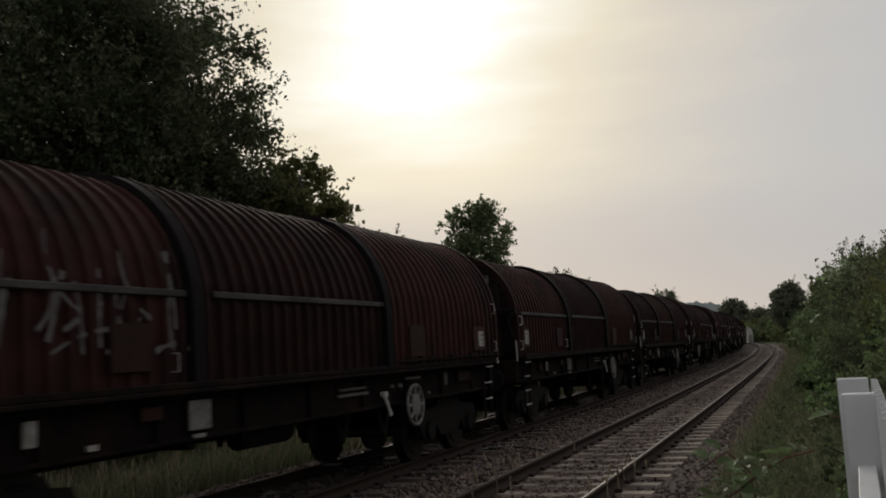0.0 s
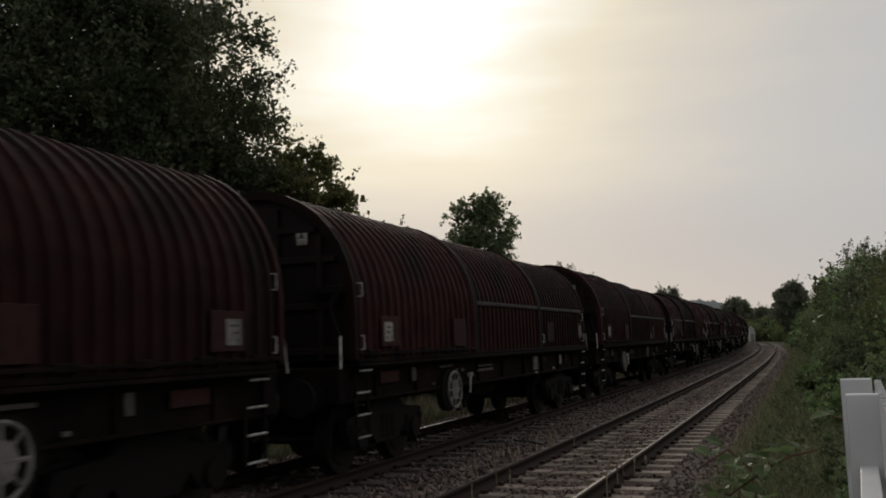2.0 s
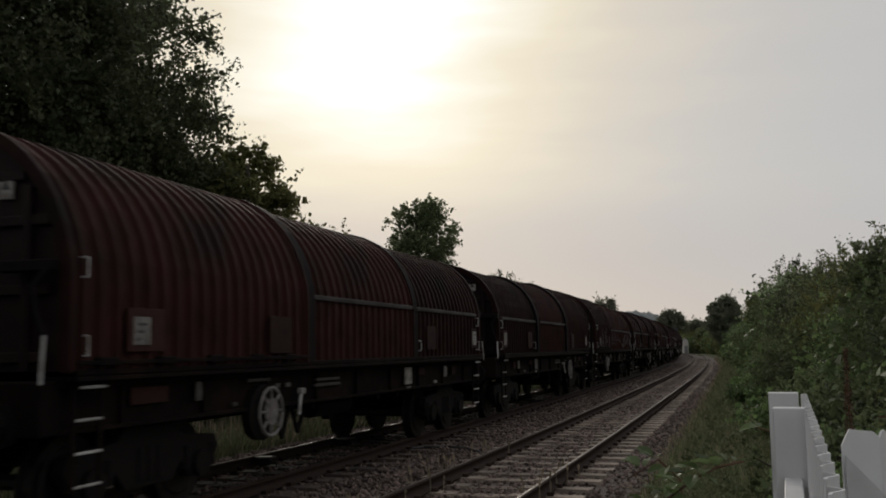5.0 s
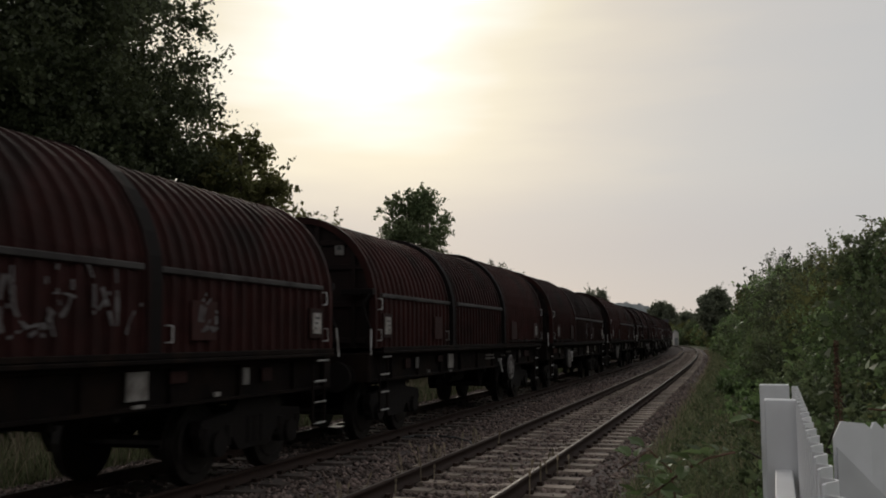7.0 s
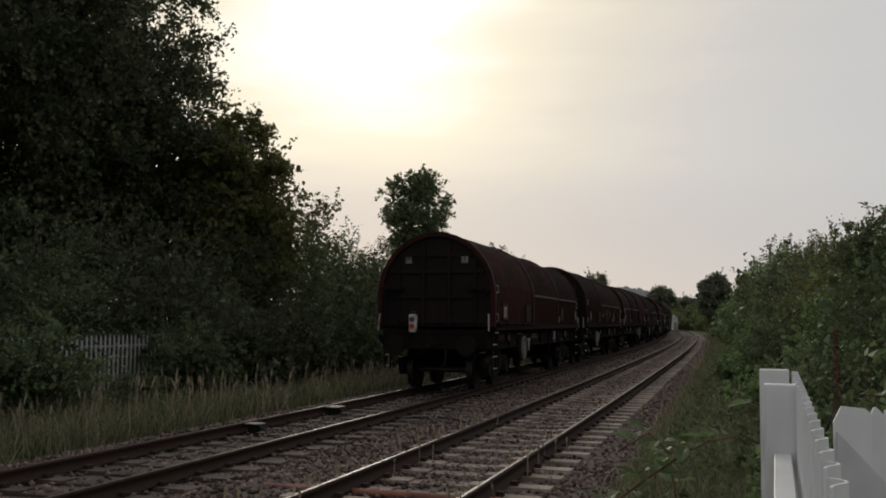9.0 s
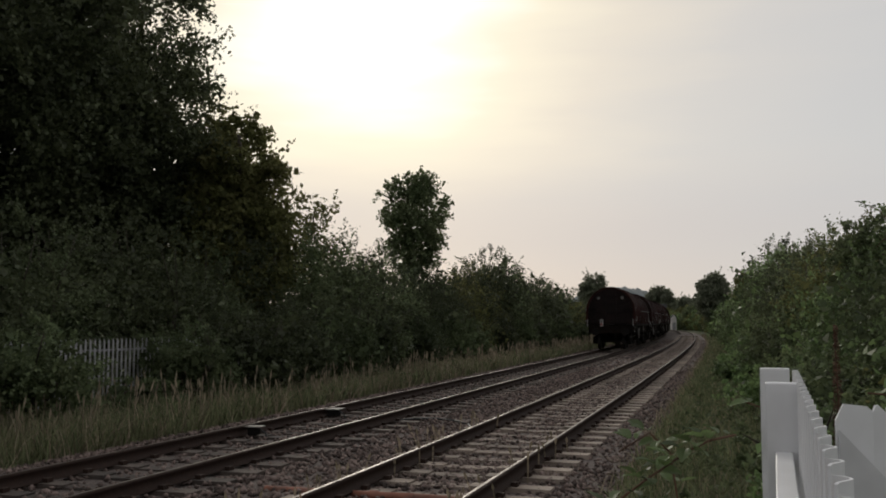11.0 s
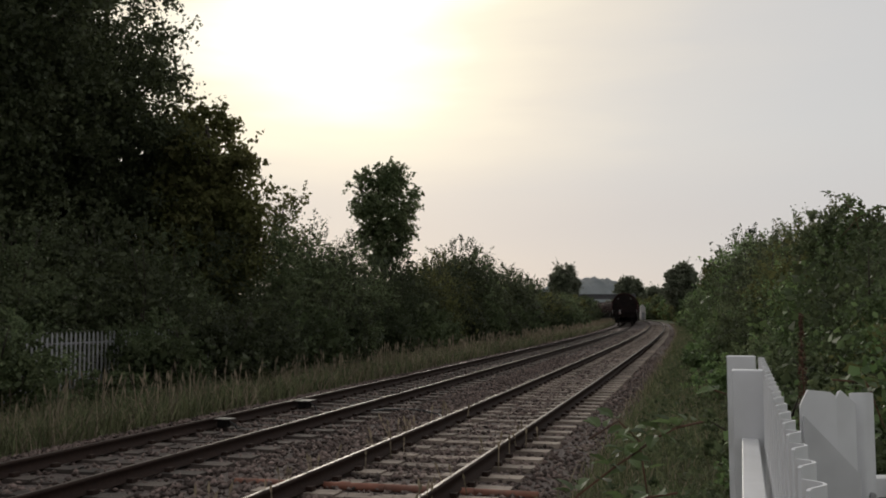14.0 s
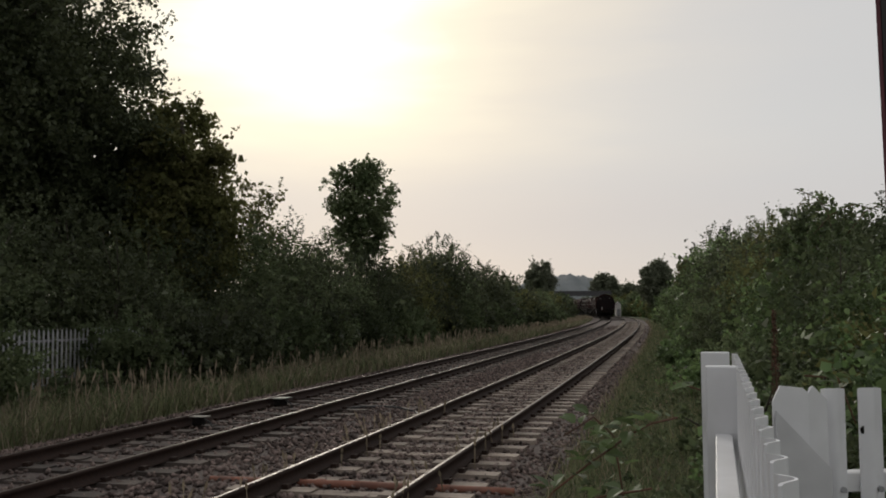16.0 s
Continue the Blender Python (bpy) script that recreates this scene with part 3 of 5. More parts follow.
def end_beams(sign):
    """The uprights and cross beams of the end wall, one mesh each."""
    y, o = sign * (BODY / 2 - 0.12), 0.03 * sign
    out = []
    for x in (-0.95, -0.32, 0.32, 0.95):
        out.append(box(bmesh.new(), x - 0.04, x + 0.04, min(y + o, y + o * 3.2), max(y + o, y + o * 3.2), Z0, 3.1 if abs(x) > 0.5 else 3.5, 0.008))
    for z in (1.62, 2.2, 2.8, 3.2):
        w = 1.18 if z < 3 else 0.9
        out.append(box(bmesh.new(), -w, w, min(y + o, y + o * 2.6), max(y + o, y + o * 2.6), z - 0.045, z + 0.045, 0.008))
    return out


def bogie_frame(x):
    """A cast side frame: arched beam, axlebox ends and spring nest."""
    bm = bmesh.new()
    prism(bm, [(-1.28, 0.60), (-1.22, 0.74), (-0.55, 0.80), (-0.4, 0.93), (0.4, 0.93), (0.55, 0.80), (1.22, 0.74), (1.28, 0.60), (1.1, 0.33), (0.72, 0.33),
               (0.55, 0.52), (0.38, 0.34), (-0.38, 0.34), (-0.55, 0.52), (-0.72, 0.33), (-1.1, 0.33)], "x", x - 0.06, x + 0.06)
    for y in (-0.9, 0.9):
        cyl(bm, (x - 0.12, y, 0.46), (x + 0.12, y, 0.46), 0.15, 12)
        for d in (-0.24, 0.24):
            cyl(bm, (x + 0.03, y + d, 0.42), (x + 0.03, y + d, 0.66), 0.07, 8)
    for d in (-0.16, 0.0, 0.16):
        cyl(bm, (x + 0.02, d, 0.40), (x + 0.02, d, 0.72), 0.07, 8)
    return bm


def axle_mesh():
    return cyl(bmesh.new(), (-0.95, 0, 0.46), (0.95, 0, 0.46), 0.08, 10)


def wheel_mesh():
    bm = bmesh.new()
    cyl(bm, (0.69, 0, 0.46), (0.815, 0, 0.46), 0.46, 28, 0.46)
    cyl(bm, (0.665, 0, 0.46), (0.692, 0, 0.46), 0.49, 28)
    cyl(bm, (0.80, 0, 0.46), (0.835, 0, 0.46), 0.38, 24, 0.33)
    return bm


def torus(bm, c, R, r, n, k):
    """A ring round the x axis."""
    g = [[bm.verts.new((c[0] + r * math.cos(2 * math.pi * j / k), c[1] + (R + r * math.sin(2 * math.pi * j / k)) * math.cos(2 * math.pi * i / n),
                        c[2] + (R + r * math.sin(2 * math.pi * j / k)) * math.sin(2 * math.pi * i / n))) for j in range(k)] for i in range(n)]
    for i in range(n):
        for j in range(k):
            bm.faces.new((g[i][j], g[(i + 1) % n][j], g[(i + 1) % n][(j + 1) % k], g[i][(j + 1) % k]))
    bmesh.ops.recalc_face_normals(bm, faces=bm.faces[:])
    return bm


def make_wagon():
    wag = empty("coil_wagon", Matrix(), "rust-brown bogie wagon with ribbed steel hoods on the far track", "railway wagon", "the coil train")
    # three hoods that slide over one another: the one at the brake end is the largest, the far one the smallest
    for y0, y1, grow in HOODS:
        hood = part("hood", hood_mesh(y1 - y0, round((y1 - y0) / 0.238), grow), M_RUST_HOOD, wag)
        hood.location = (0, (y0 + y1) / 2, 0)
    for y, grow in ((-2.06, 0.11), (2.19, 0.055)):
        flange = part("hood_flange", ring_mesh(0.05, grow - 0.05, grow + 0.062), M_RUST_HOOD, wag, "raised flange at the end of a hood")
        flange.location = (0, y - 0.02, 0)
        joint_band = part("hood_joint_band", ring_mesh(0.2, grow - 0.09, grow + 0.05), M_HOOD_RING, wag, "dark band round the hood joint")
        joint_band.location = (0, y + 0.11, 0)
    for y, grow in ((-BODY / 2 + 0.04, 0.11), (BODY / 2 - 0.04, 0.0)):
        lip = part("hood_band", ring_mesh(0.09, grow - 0.05, grow + 0.06), M_RUST_HOOD, wag)
        lip.location = (0, y, 0)
    for sg in (-1, 1):
        wall = part("end_wall", end_wall(sg), M_END, wag)
        for bm in end_beams(sg):
            part("beam", bm, M_END, wall)
        # end platform, headstock, buffers, coupling
        bm = bmesh.new()
        y = sg * BODY / 2
        box(bm, -1.28, 1.28, y - 0.12, y + 0.12, 0.96, 1.42, 0.015)
        part("headstock", bm, M_FRAME, wag)
        for x in (-0.87, 0.87):
            bm = bmesh.new()
            cyl(bm, (x, y, 1.06), (x, y + sg * 0.42, 1.06), 0.11, 12)
            cyl(bm, (x, y + sg * 0.40, 1.06), (x, y + sg * 0.46, 1.06), 0.235, 18)
            cyl(bm, (x, y + sg * 0.08, 1.06), (x, y + sg * 0.14, 1.06), 0.19, 12)
            part("buffer", bm, M_BOGIE, wag)
        bm = bmesh.new()
        box(bm, -0.06, 0.06, min(y, y + sg * 0.55), max(y, y + sg * 0.55), 0.98, 1.1, 0.02)
        tube(bm, [(0.3, y + sg * 0.1, 0.95), (0.33, y + sg * 0.3, 0.62), (0.25, y + sg * 0.5, 0.55)], 0.025)
        part("coupling", bm, M_BOGIE, wag)
        for x in (-0.7, 0.7):
            bm = bmesh.new()
            box(bm, x - 0.075, x + 0.075, min(y - sg * 0.07, y - sg * 0.05), max(y - sg * 0.07, y - sg * 0.05), 3.0, 3.22)
            sign = part("label_plate", bm, M_PLATE, wag, "small pale warning plate")
            bm = bmesh.new()
            yy = y - sg * 0.05
            prism(bm, [(x - 0.05, 3.08), (x + 0.05, 3.08), (x, 3.18)], "y", min(yy, yy + sg * 0.004), max(yy, yy + sg * 0.004))
            part("triangle", bm, M_INK, sign, "dark warning triangle")
    # underframe
    for sx in (-1, 1):
        bm = bmesh.new()
        box(bm, *sorted((sx * 1.16, sx * 1.22)), -BODY / 2 + 0.12, BODY / 2 - 0.12, 0.98, 1.40)
        box(bm, *sorted((sx * 1.10, sx * 1.30)), -BODY / 2 + 0.12, BODY / 2 - 0.12, 1.36, 1.405, 0.006)
        box(bm, *sorted((sx * 1.10, sx * 1.28)), -BODY / 2 + 0.12, BODY / 2 - 0.12, 0.96, 1.0, 0.006)
        for i in range(9):
            yy = -BODY / 2 + 1.0 + i * (BODY - 2.0) / 8
            box(bm, *sorted((sx * 1.20, sx * 1.27)), yy - 0.02, yy + 0.02, 1.0, 1.37)
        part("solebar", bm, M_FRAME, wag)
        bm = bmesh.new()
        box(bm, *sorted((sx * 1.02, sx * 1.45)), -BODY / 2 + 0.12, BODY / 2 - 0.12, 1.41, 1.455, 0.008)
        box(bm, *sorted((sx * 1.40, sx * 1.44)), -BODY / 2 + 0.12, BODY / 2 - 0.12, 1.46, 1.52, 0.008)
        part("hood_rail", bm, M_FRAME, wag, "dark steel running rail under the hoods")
        # grab bars along the hoods
        for y0, y1, out in ((-1.95, 2.08, 0.055), (2.45, 6.3, 0.0)):
            bm = bmesh.new()
            xo = HW + out + 0.042
            box(bm, *sorted((sx * (xo - 0.02), sx * (xo + 0.024))), y0, y1, 2.315, 2.38, 0.008)
            part("hood_bar", bm, M_BAR, wag, "grey rubbing bar along the hood")
        for yy, zz, out in ((-6.4, 1.63, 0.11), (-6.42, 2.3, 0.11), (2.62, 1.62, 0.0), (6.36, 2.12, 0.0), (6.4, 1.62, 0.0)):
            bm = bmesh.new()
            x = sx * (HW + out + 0.085)
            tube(bm, [(sx * HW, yy, zz), (x, yy, zz), (x, yy, zz + 0.17), (sx * HW, yy, zz + 0.17)], 0.008, 6)
            part("grab_handle", bm, M_WHITE, wag, "worn white handle")
        # running bar with lugs along the foot of the largest hood
        bm = bmesh.new()
        xo = HW + 0.16
        box(bm, *sorted((sx * xo, sx * (xo + 0.03))), -6.5, -2.1, 1.55, 1.59, 0.006)
        for yy in (-6.1, -5.2, -4.3, -3.4, -2.6):
            box(bm, *sorted((sx * (xo - 0.05), sx * (xo + 0.035))), yy - 0.13, yy + 0.13, 1.535, 1.615, 0.012)
        part("hood_foot_bar", bm, M_FRAME, wag)
        # plates on hoods and frame
        for y0, y1, z0, z1, mt, x in ((-5.76, -5.5, 1.72, 1.98, M_PLATE, 1.482), (-5.83, -5.27, 1.66, 2.06, M_BROWNPLATE, 1.472), (5.94, 6.2, 1.72, 2.0, M_PLATE, 1.372),
                                      (5.86, 6.28, 1.66, 2.06, M_BROWNPLATE, 1.362), (-3.12, -2.56, 1.62, 2.06, M_BROWNPLATE, 1.472), (3.0, 3.5, 1.64, 2.06, M_BROWNPLATE, 1.362),
                                      (2.02, 2.36, 1.06, 1.34, M_PLATE, 1.29), (4.25, 4.38, 1.12, 1.32, M_PLATE, 1.285), (2.75, 3.05, 1.2, 1.32, M_BROWNPLATE, 1.285),
                                      (4.7, 4.95, 1.14, 1.3, M_BROWNPLATE, 1.285), (2.12, 2.3, 0.985, 1.02, M_PLATE, 1.292), (3.6, 3.72, 1.02, 1.07, M_PLATE, 1.292),
                                      (-1.45, -0.7, 1.24, 1.275, M_PRINT, 1.283), (-1.5, -0.66, 1.165, 1.205, M_PRINT, 1.283), (-3.3, -2.75, 1.29, 1.33, M_PRINT, 1.283),
                                      (-2.62, -2.5, 1.2, 1.25, M_PRINT, 1.283), (-2.35, -2.22, 1.2, 1.25, M_PRINT, 1.283), (-4.4, -4.28, 1.14, 1.34, M_PRINT, 1.285),
                                      (-5.5, -4.9, 1.16, 1.32, M_BROWNPLATE, 1.283), (-3.65, -3.55, 1.04, 1.08, M_PRINT, 1.292)):
            bm = bmesh.new()
            box(bm, *sorted((sx * (x - 0.03), sx * x)), y0, y1, z0, z1, 0.004)
            pl = part("plate", bm, mt, wag, {M_PLATE: "pale data plate", M_BROWNPLATE: "faded red-brown board", M_PRINT: "bar of faded pale print"}[mt])
            if mt is M_PLATE and z1 - z0 > 0.25 and x > 1.3:
                bm = bmesh.new()
                for j in range(3):
                    box(bm, *sorted((sx * (x + 0.001), sx * (x + 0.004))), y0 + 0.05, y1 - 0.06 - 0.05 * j, z1 - 0.08 - 0.07 * j, z1 - 0.055 - 0.07 * j)
                part("print", bm, M_INK, pl, "rows of dark print that cannot be read")
        # steps and handrails at the corners, edges picked out in white
        for sg in (-1, 1):
            y = sg * (BODY / 2 - 0.4)
            for z, x in ((1.36, 1.40), (1.08, 1.36), (0.80, 1.36), (0.52, 1.36)):
                bm = bmesh.new()
                tube(bm, [(sx * x, y - 0.17, z), (sx * x, y + 0.17, z)], 0.014, 6)
                part("step", bm, M_WHITE, wag, "white-edged step")
            bm = bmesh.new()
            for d in (-0.18, 0.18):
                box(bm, *sorted((sx * 1.32, sx * 1.345)), y + d - 0.02, y + d + 0.02, 0.48, 1.4)
            part("step_frame", bm, M_FRAME, wag)
            bm = bmesh.new()
            yy = sg * (BODY / 2 + 0.2)
            tube(bm, [(sx * 1.36, yy + sg * 0.02, 1.40), (sx * 1.34, yy - sg * 0.03, 1.80)], 0.016, 6)
            part("handrail", bm, M_WHITE, wag, "short white handrail")
            bm = bmesh.new()
            tube(bm, [(sx * 1.33, yy - sg * 0.03, 1.80), (sx * 1.24, yy - sg * 0.04, 2.0), (sx * 1.2, yy - sg * 0.04, 2.2), (sx * 1.3, yy - sg * 0.1, 2.36)], 0.026, 6)
            box(bm, *sorted((sx * 0.8, sx * 1.34)), yy - 0.2 if sg > 0 else yy + 0.08, yy - 0.08 if sg > 0 else yy + 0.2, 2.34, 2.44, 0.01)
            part("hood_latch", bm, M_HOOD_RING, wag)
        # hand-brake wheel
        bm = bmesh.new()
        cx, cy, cz = sx * 1.36, -2.88, 0.93
        seg = 22
        bm = torus(bm, (cx, cy, cz), 0.285, 0.022, seg, 6)
        wheel = part("brake_wheel", bm, M_WHEELPAINT, wag, "large pale hand-brake wheel")
        bm = bmesh.new()
        cyl(bm, (cx - 0.015, cy, cz), (cx + 0.015, cy, cz), 0.16, 20)
        for i in range(8):
            a = 2 * math.pi * i / 8
            tube(bm, [(cx, cy, cz), (cx, cy + math.cos(a) * 0.28, cz + math.sin(a) * 0.28)], 0.02, 5)
        part("brake_disc", bm, M_WHEELPAINT, wheel, "pale painted disc with spokes")
        bm = bmesh.new()
        tube(bm, [(sx * 1.3, -1.95, 1.14), (sx * 1.33, -2.08, 0.84)], 0.022, 6)
        box(bm, *sorted((sx * 1.26, sx * 1.34)), -2.0, -1.9, 1.1, 1.17, 0.01)
        part("brake_lever", bm, M_WHITE, wag, "worn white lever")
        # gear case behind the wheel, and the vee hanger beside it
        bm = bmesh.new()
        cyl(bm, (sx * 1.2, cy - 0.1, cz), (sx * 1.31, cy - 0.1, cz), 0.33, 20)
        part("gear_case", bm, M_BOGIE, wag)
        bm = bmesh.new()
        tube(bm, [(sx * 1.15, -2.42, 1.0), (sx * 1.15, -2.2, 0.55), (sx * 1.15, -1.98, 1.0)], 0.028, 6)
        part("vee_hanger", bm, M_BOGIE, wag)
    bm = bmesh.new()
    box(bm, -1.15, 1.15, -BODY / 2 + 0.1, BODY / 2 - 0.1, 1.22, 1.38)
    for x in (-0.35, 0.35):
        box(bm, x - 0.1, x + 0.1, -BODY / 2 + 0.1, BODY / 2 - 0.1, 0.82, 1.22)
    for y in (-2.1, -1.2, 1.2, 2.1):
        box(bm, -1.12, 1.12, y - 0.05, y + 0.05, 0.86, 1.2)
    cyl(bm, (0.75, -0.6, 0.85), (0.75, 0.6, 0.85), 0.17, 14)
    cyl(bm, (-0.75, -0.2, 0.85), (-0.75, 0.8, 0.85), 0.15, 14)
    for x in (-0.95, 0.95):
        tube(bm, [(x, -1.6, 1.0), (x, -1.35, 0.55), (x, -1.1, 1.0)], 0.03, 6)
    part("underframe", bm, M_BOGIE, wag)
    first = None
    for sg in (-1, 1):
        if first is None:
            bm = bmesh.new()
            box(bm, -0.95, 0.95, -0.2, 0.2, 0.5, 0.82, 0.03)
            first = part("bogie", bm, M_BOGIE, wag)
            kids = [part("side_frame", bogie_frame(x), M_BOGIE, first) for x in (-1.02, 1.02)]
            ax, wh = part("axle", axle_mesh(), M_TYRE, first), part("wheel", wheel_mesh(), M_TYRE, first)
            ax.location, wh.location = (0, -0.9, 0), (0, -0.9, 0)
            kids += [ax, wh, share("axle", ax, first, pose(0, 0.9, 0))]
            kids += [share("wheel", wh, first, m) for m in (pose(0, 0.9, 0), pose(0, -0.9, 0, 0, 0, 180), pose(0, 0.9, 0, 0, 0, 180))]
            first.location = (0, -BOG, 0)
        else:
            b2 = share("bogie", first, wag, pose(0, BOG, 0))
            for kd in kids:
                share(kd.name.split(".")[0], kd, b2, pose(*kd.location, 0, 0, 180 if kd.matrix_basis[0][0] < 0 else 0))
    return wag


FIRST_WAGON = make_wagon()
TRAIN = [FIRST_WAGON] + [copy_thing(FIRST_WAGON, Matrix()) for _ in range(WAGONS - 1)]
FLIPPED = (2, 5, 7, 10, 11, 12, 15, 18, 20, 23, 26)


def graffiti(wag, y0, y1, z0, z1, x, seed, strokes):
    """Broken strokes of faded spray paint on a hood side, letters that cannot be read."""
    rng = random.Random(seed)
    bm = bmesh.new()
    w = (y1 - y0) / strokes
    for i in range(strokes):
        cy = y0 + (i + 0.5) * w
        for k in range(3):
            a, ln = rng.choice((1.57, 1.3, 1.9, 0.5, 2.6)), rng.uniform(0.5, 1.0)
            py, pz, bend = cy + rng.uniform(-0.35, 0.35) * w, rng.uniform(z0, (z0 + z1) / 2), rng.uniform(-0.16, 0.16)
            wide, step = rng.uniform(0.012, 0.03), (z1 - z0) * ln / 9
            for j in range(9):
                qy, qz = py + math.cos(a) * step, pz + math.sin(a) * step
                if rng.random() < 0.72 and z0 - 0.05 < qz < z1 + 0.1:
                    d = Vector((qy - py, qz - pz)).normalized() * wide * rng.uniform(0.6, 1.2)
                    bm.faces.new([bm.verts.new((x, u, v)) for u, v in ((py - d.y, pz + d.x), (qy - d.y, qz + d.x), (qy + d.y, qz - d.x), (py + d.y, pz - d.x))])
                py, pz, a = qy, qz, a + bend
    return tagged(part("graffiti", bm, M_GRAFFITI, wag, "faded pale spray-paint scrawl"), kind="stuff")


# the side turned to the path is +x, or -x on a wagon that stands the other way round
for idx, y0, y1, z0, z1, n in ((6, -5.2, -3.0, 1.62, 2.3, 6), (6, -1.7, 0.4, 1.65, 2.2, 5), (6, 3.7, 5.7, 1.65, 2.3, 7), (1, -0.3, 1.9, 1.65, 2.25, 6), (1, 3.1, 3.6, 1.7, 2.05, 2),
                               (10, 2.4, 6.2, 1.7, 2.7, 9), (1, -2.0, -0.9, 1.7, 2.15, 4), (3, 0.5, 3.2, 1.65, 2.2, 4), (6, 0.7, 1.9, 1.7, 2.1, 3)):
    sg = -1 if idx in FLIPPED else 1
    mid = (y0 + y1) / 2
    graffiti(TRAIN[idx], y0, y1, z0, z1, sg * (HW + (0.154 if mid < -2.1 else 0.099 if mid < 2.1 else 0.078 if y1 - y0 < 0.6 else 0.044)), idx * 7 + n, n)


# white scrawl on one wagon's end wall
scrawl = graffiti(TRAIN[1], 0.25, 1.0, 2.1, 3.1, BODY / 2 - 0.02, 77, 3)
scrawl.matrix_basis = pose(0, 0, 0, 0, 0, -90)


def tail_lamp():
    """Upright tail lamp with two round lenses, hung on the last wagon's end."""
    y = -BODY / 2 - 0.02
    x = -0.52
    bm = bmesh.new()
    box(bm, x - 0.085, x + 0.085, y - 0.16, y - 0.02, 1.36, 1.78, 0.02)
    lamp = part("tail_lamp", bm, M_WHITE, TRAIN[0], "white tail lamp with dark round lenses")
    for z, r, mt in ((1.66, 0.06, M_INK), (1.50, 0.065, M_RED)):
        bm = bmesh.new()
        cyl(bm, (x, y - 0.19, z), (x, y - 0.155, z), r, 18)
        part("lens", bm, mt, lamp, "dark lens" if mt is M_INK else "dull red lens")
    bm = bmesh.new()
    tube(bm, [(x - 0.05, y - 0.09, 1.77), (x - 0.05, y - 0.09, 1.84), (x + 0.05, y - 0.09, 1.84), (x + 0.05, y - 0.09, 1.77)], 0.008, 6)
    part("carrying_handle", bm, M_INK, lamp)


tail_lamp()
TRAIN[0]["label"] = "last rust-brown coil wagon of the train, with a tail lamp"
# ---------------------------------------------------------------- right side: bank of brambles and shrubs
RIGHT = "overgrown bank beside the near track"
RMATS = [(M_LEAF_MID, "dense green shrub on the bank"), (M_LEAF_BRIGHT, "fresh green bramble thicket on the bank"), (M_LEAF_BRIGHT, "fresh green bramble thicket on the bank"),
         (M_LEAF_MID, "dense green shrub on the bank"), (M_LEAF_OLIVE, "olive green shrub on the bank"), (M_LEAF_DARK, "dark green shrub on the bank")]
RH = ((0, 1.4), (8, 1.9), (12, 2.5), (18, 3.35), (25, 4.1), (32, 4.7), (40, 5.5), (50, 5.9), (62, 6.6), (70, 6.2), (76, 5.0), (90, 4.6), (130, 4.5), (230, 4.7))
hedge_row(6.5, 235, ((0, 6.6), (12, 7.0), (25, 6.8), (40, 6.2), (70, 5.9), (120, 5.6), (235, 5.4)), 1.0, 1300, RIGHT, RH, RMATS, leaf=1.0)
hedge_row(9.0, 60, ((0, 9.0), (20, 9.2), (60, 8.0)), 1.1, 1500, RIGHT, RH, RMATS[3:], leaf=1.1)
hedge_row(4.8, 120, ((0, 5.2), (10, 5.2), (25, 5.2), (45, 5.0), (120, 4.6)), 0.46, 1700, RIGHT, RH, RMATS[:3], leaf=0.9)
LOWS = ((0, 0.55), (10, 0.6), (40, 0.7))
hedge_row(10, 45, ((0, 4.9), (25, 4.4), (45, 4.3)), 1.4, 2500, RIGHT, LOWS, RMATS[:3], leaf=0.9)
hedge_row(3.2, 11, ((0, 6.0), (11, 6.2)), 0.95, 1900, RIGHT, RH, RMATS[:3], leaf=0.9)
tree(10.2, 24.0, 0.1, 4.5, 1.7, 2.2, M_LEAF_MID, "loose young tree with long arching sprays above the bank", 21, lumps=46, per=70, leaf=0.13, lump_r=0.55, trunk_r=0.07)
tree(13.0, 25.5, 0.1, 4.3, 1.6, 2.2, M_LEAF_DARK, "loose young tree with long arching sprays above the bank", 22, lumps=46, per=80, leaf=0.13, lump_r=0.55, trunk_r=0.07)

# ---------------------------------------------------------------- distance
tree(18.0, 150, -0.3, 10.0, 2.8, 1.5, M_LEAF_HAZED, "round-headed tree standing clear of the distant hedge", 31, lumps=90, per=200, leaf=0.3, lump_r=0.95)
tree(34.0, 140, -0.3, 9.6, 2.9, 1.5, M_LEAF_HAZED, "round-headed tree standing clear of the distant hedge", 32, lumps=90, per=200, leaf=0.3, lump_r=0.95)
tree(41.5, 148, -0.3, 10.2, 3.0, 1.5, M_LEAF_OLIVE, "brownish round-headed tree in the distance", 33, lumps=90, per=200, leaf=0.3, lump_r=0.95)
tree(49.5, 262, -0.3, 12.2, 4.6, 3.0, M_LEAF_HAZED, "broad distant tree beyond the bend", 34, lumps=90, per=200, leaf=0.5, lump_r=1.5)
tree(64.0, 300, -0.3, 10.5, 4.6, 2.0, M_LEAF_HAZED, "broad distant tree beyond the bend", 35, lumps=90, per=200, leaf=0.5, lump_r=1.5)
tree(73.0, 310, -0.3, 10.0, 5.0, 2.0, M_LEAF_HAZED, "broad distant tree beyond the bend", 36, lumps=90, per=200, leaf=0.5, lump_r=1.5)


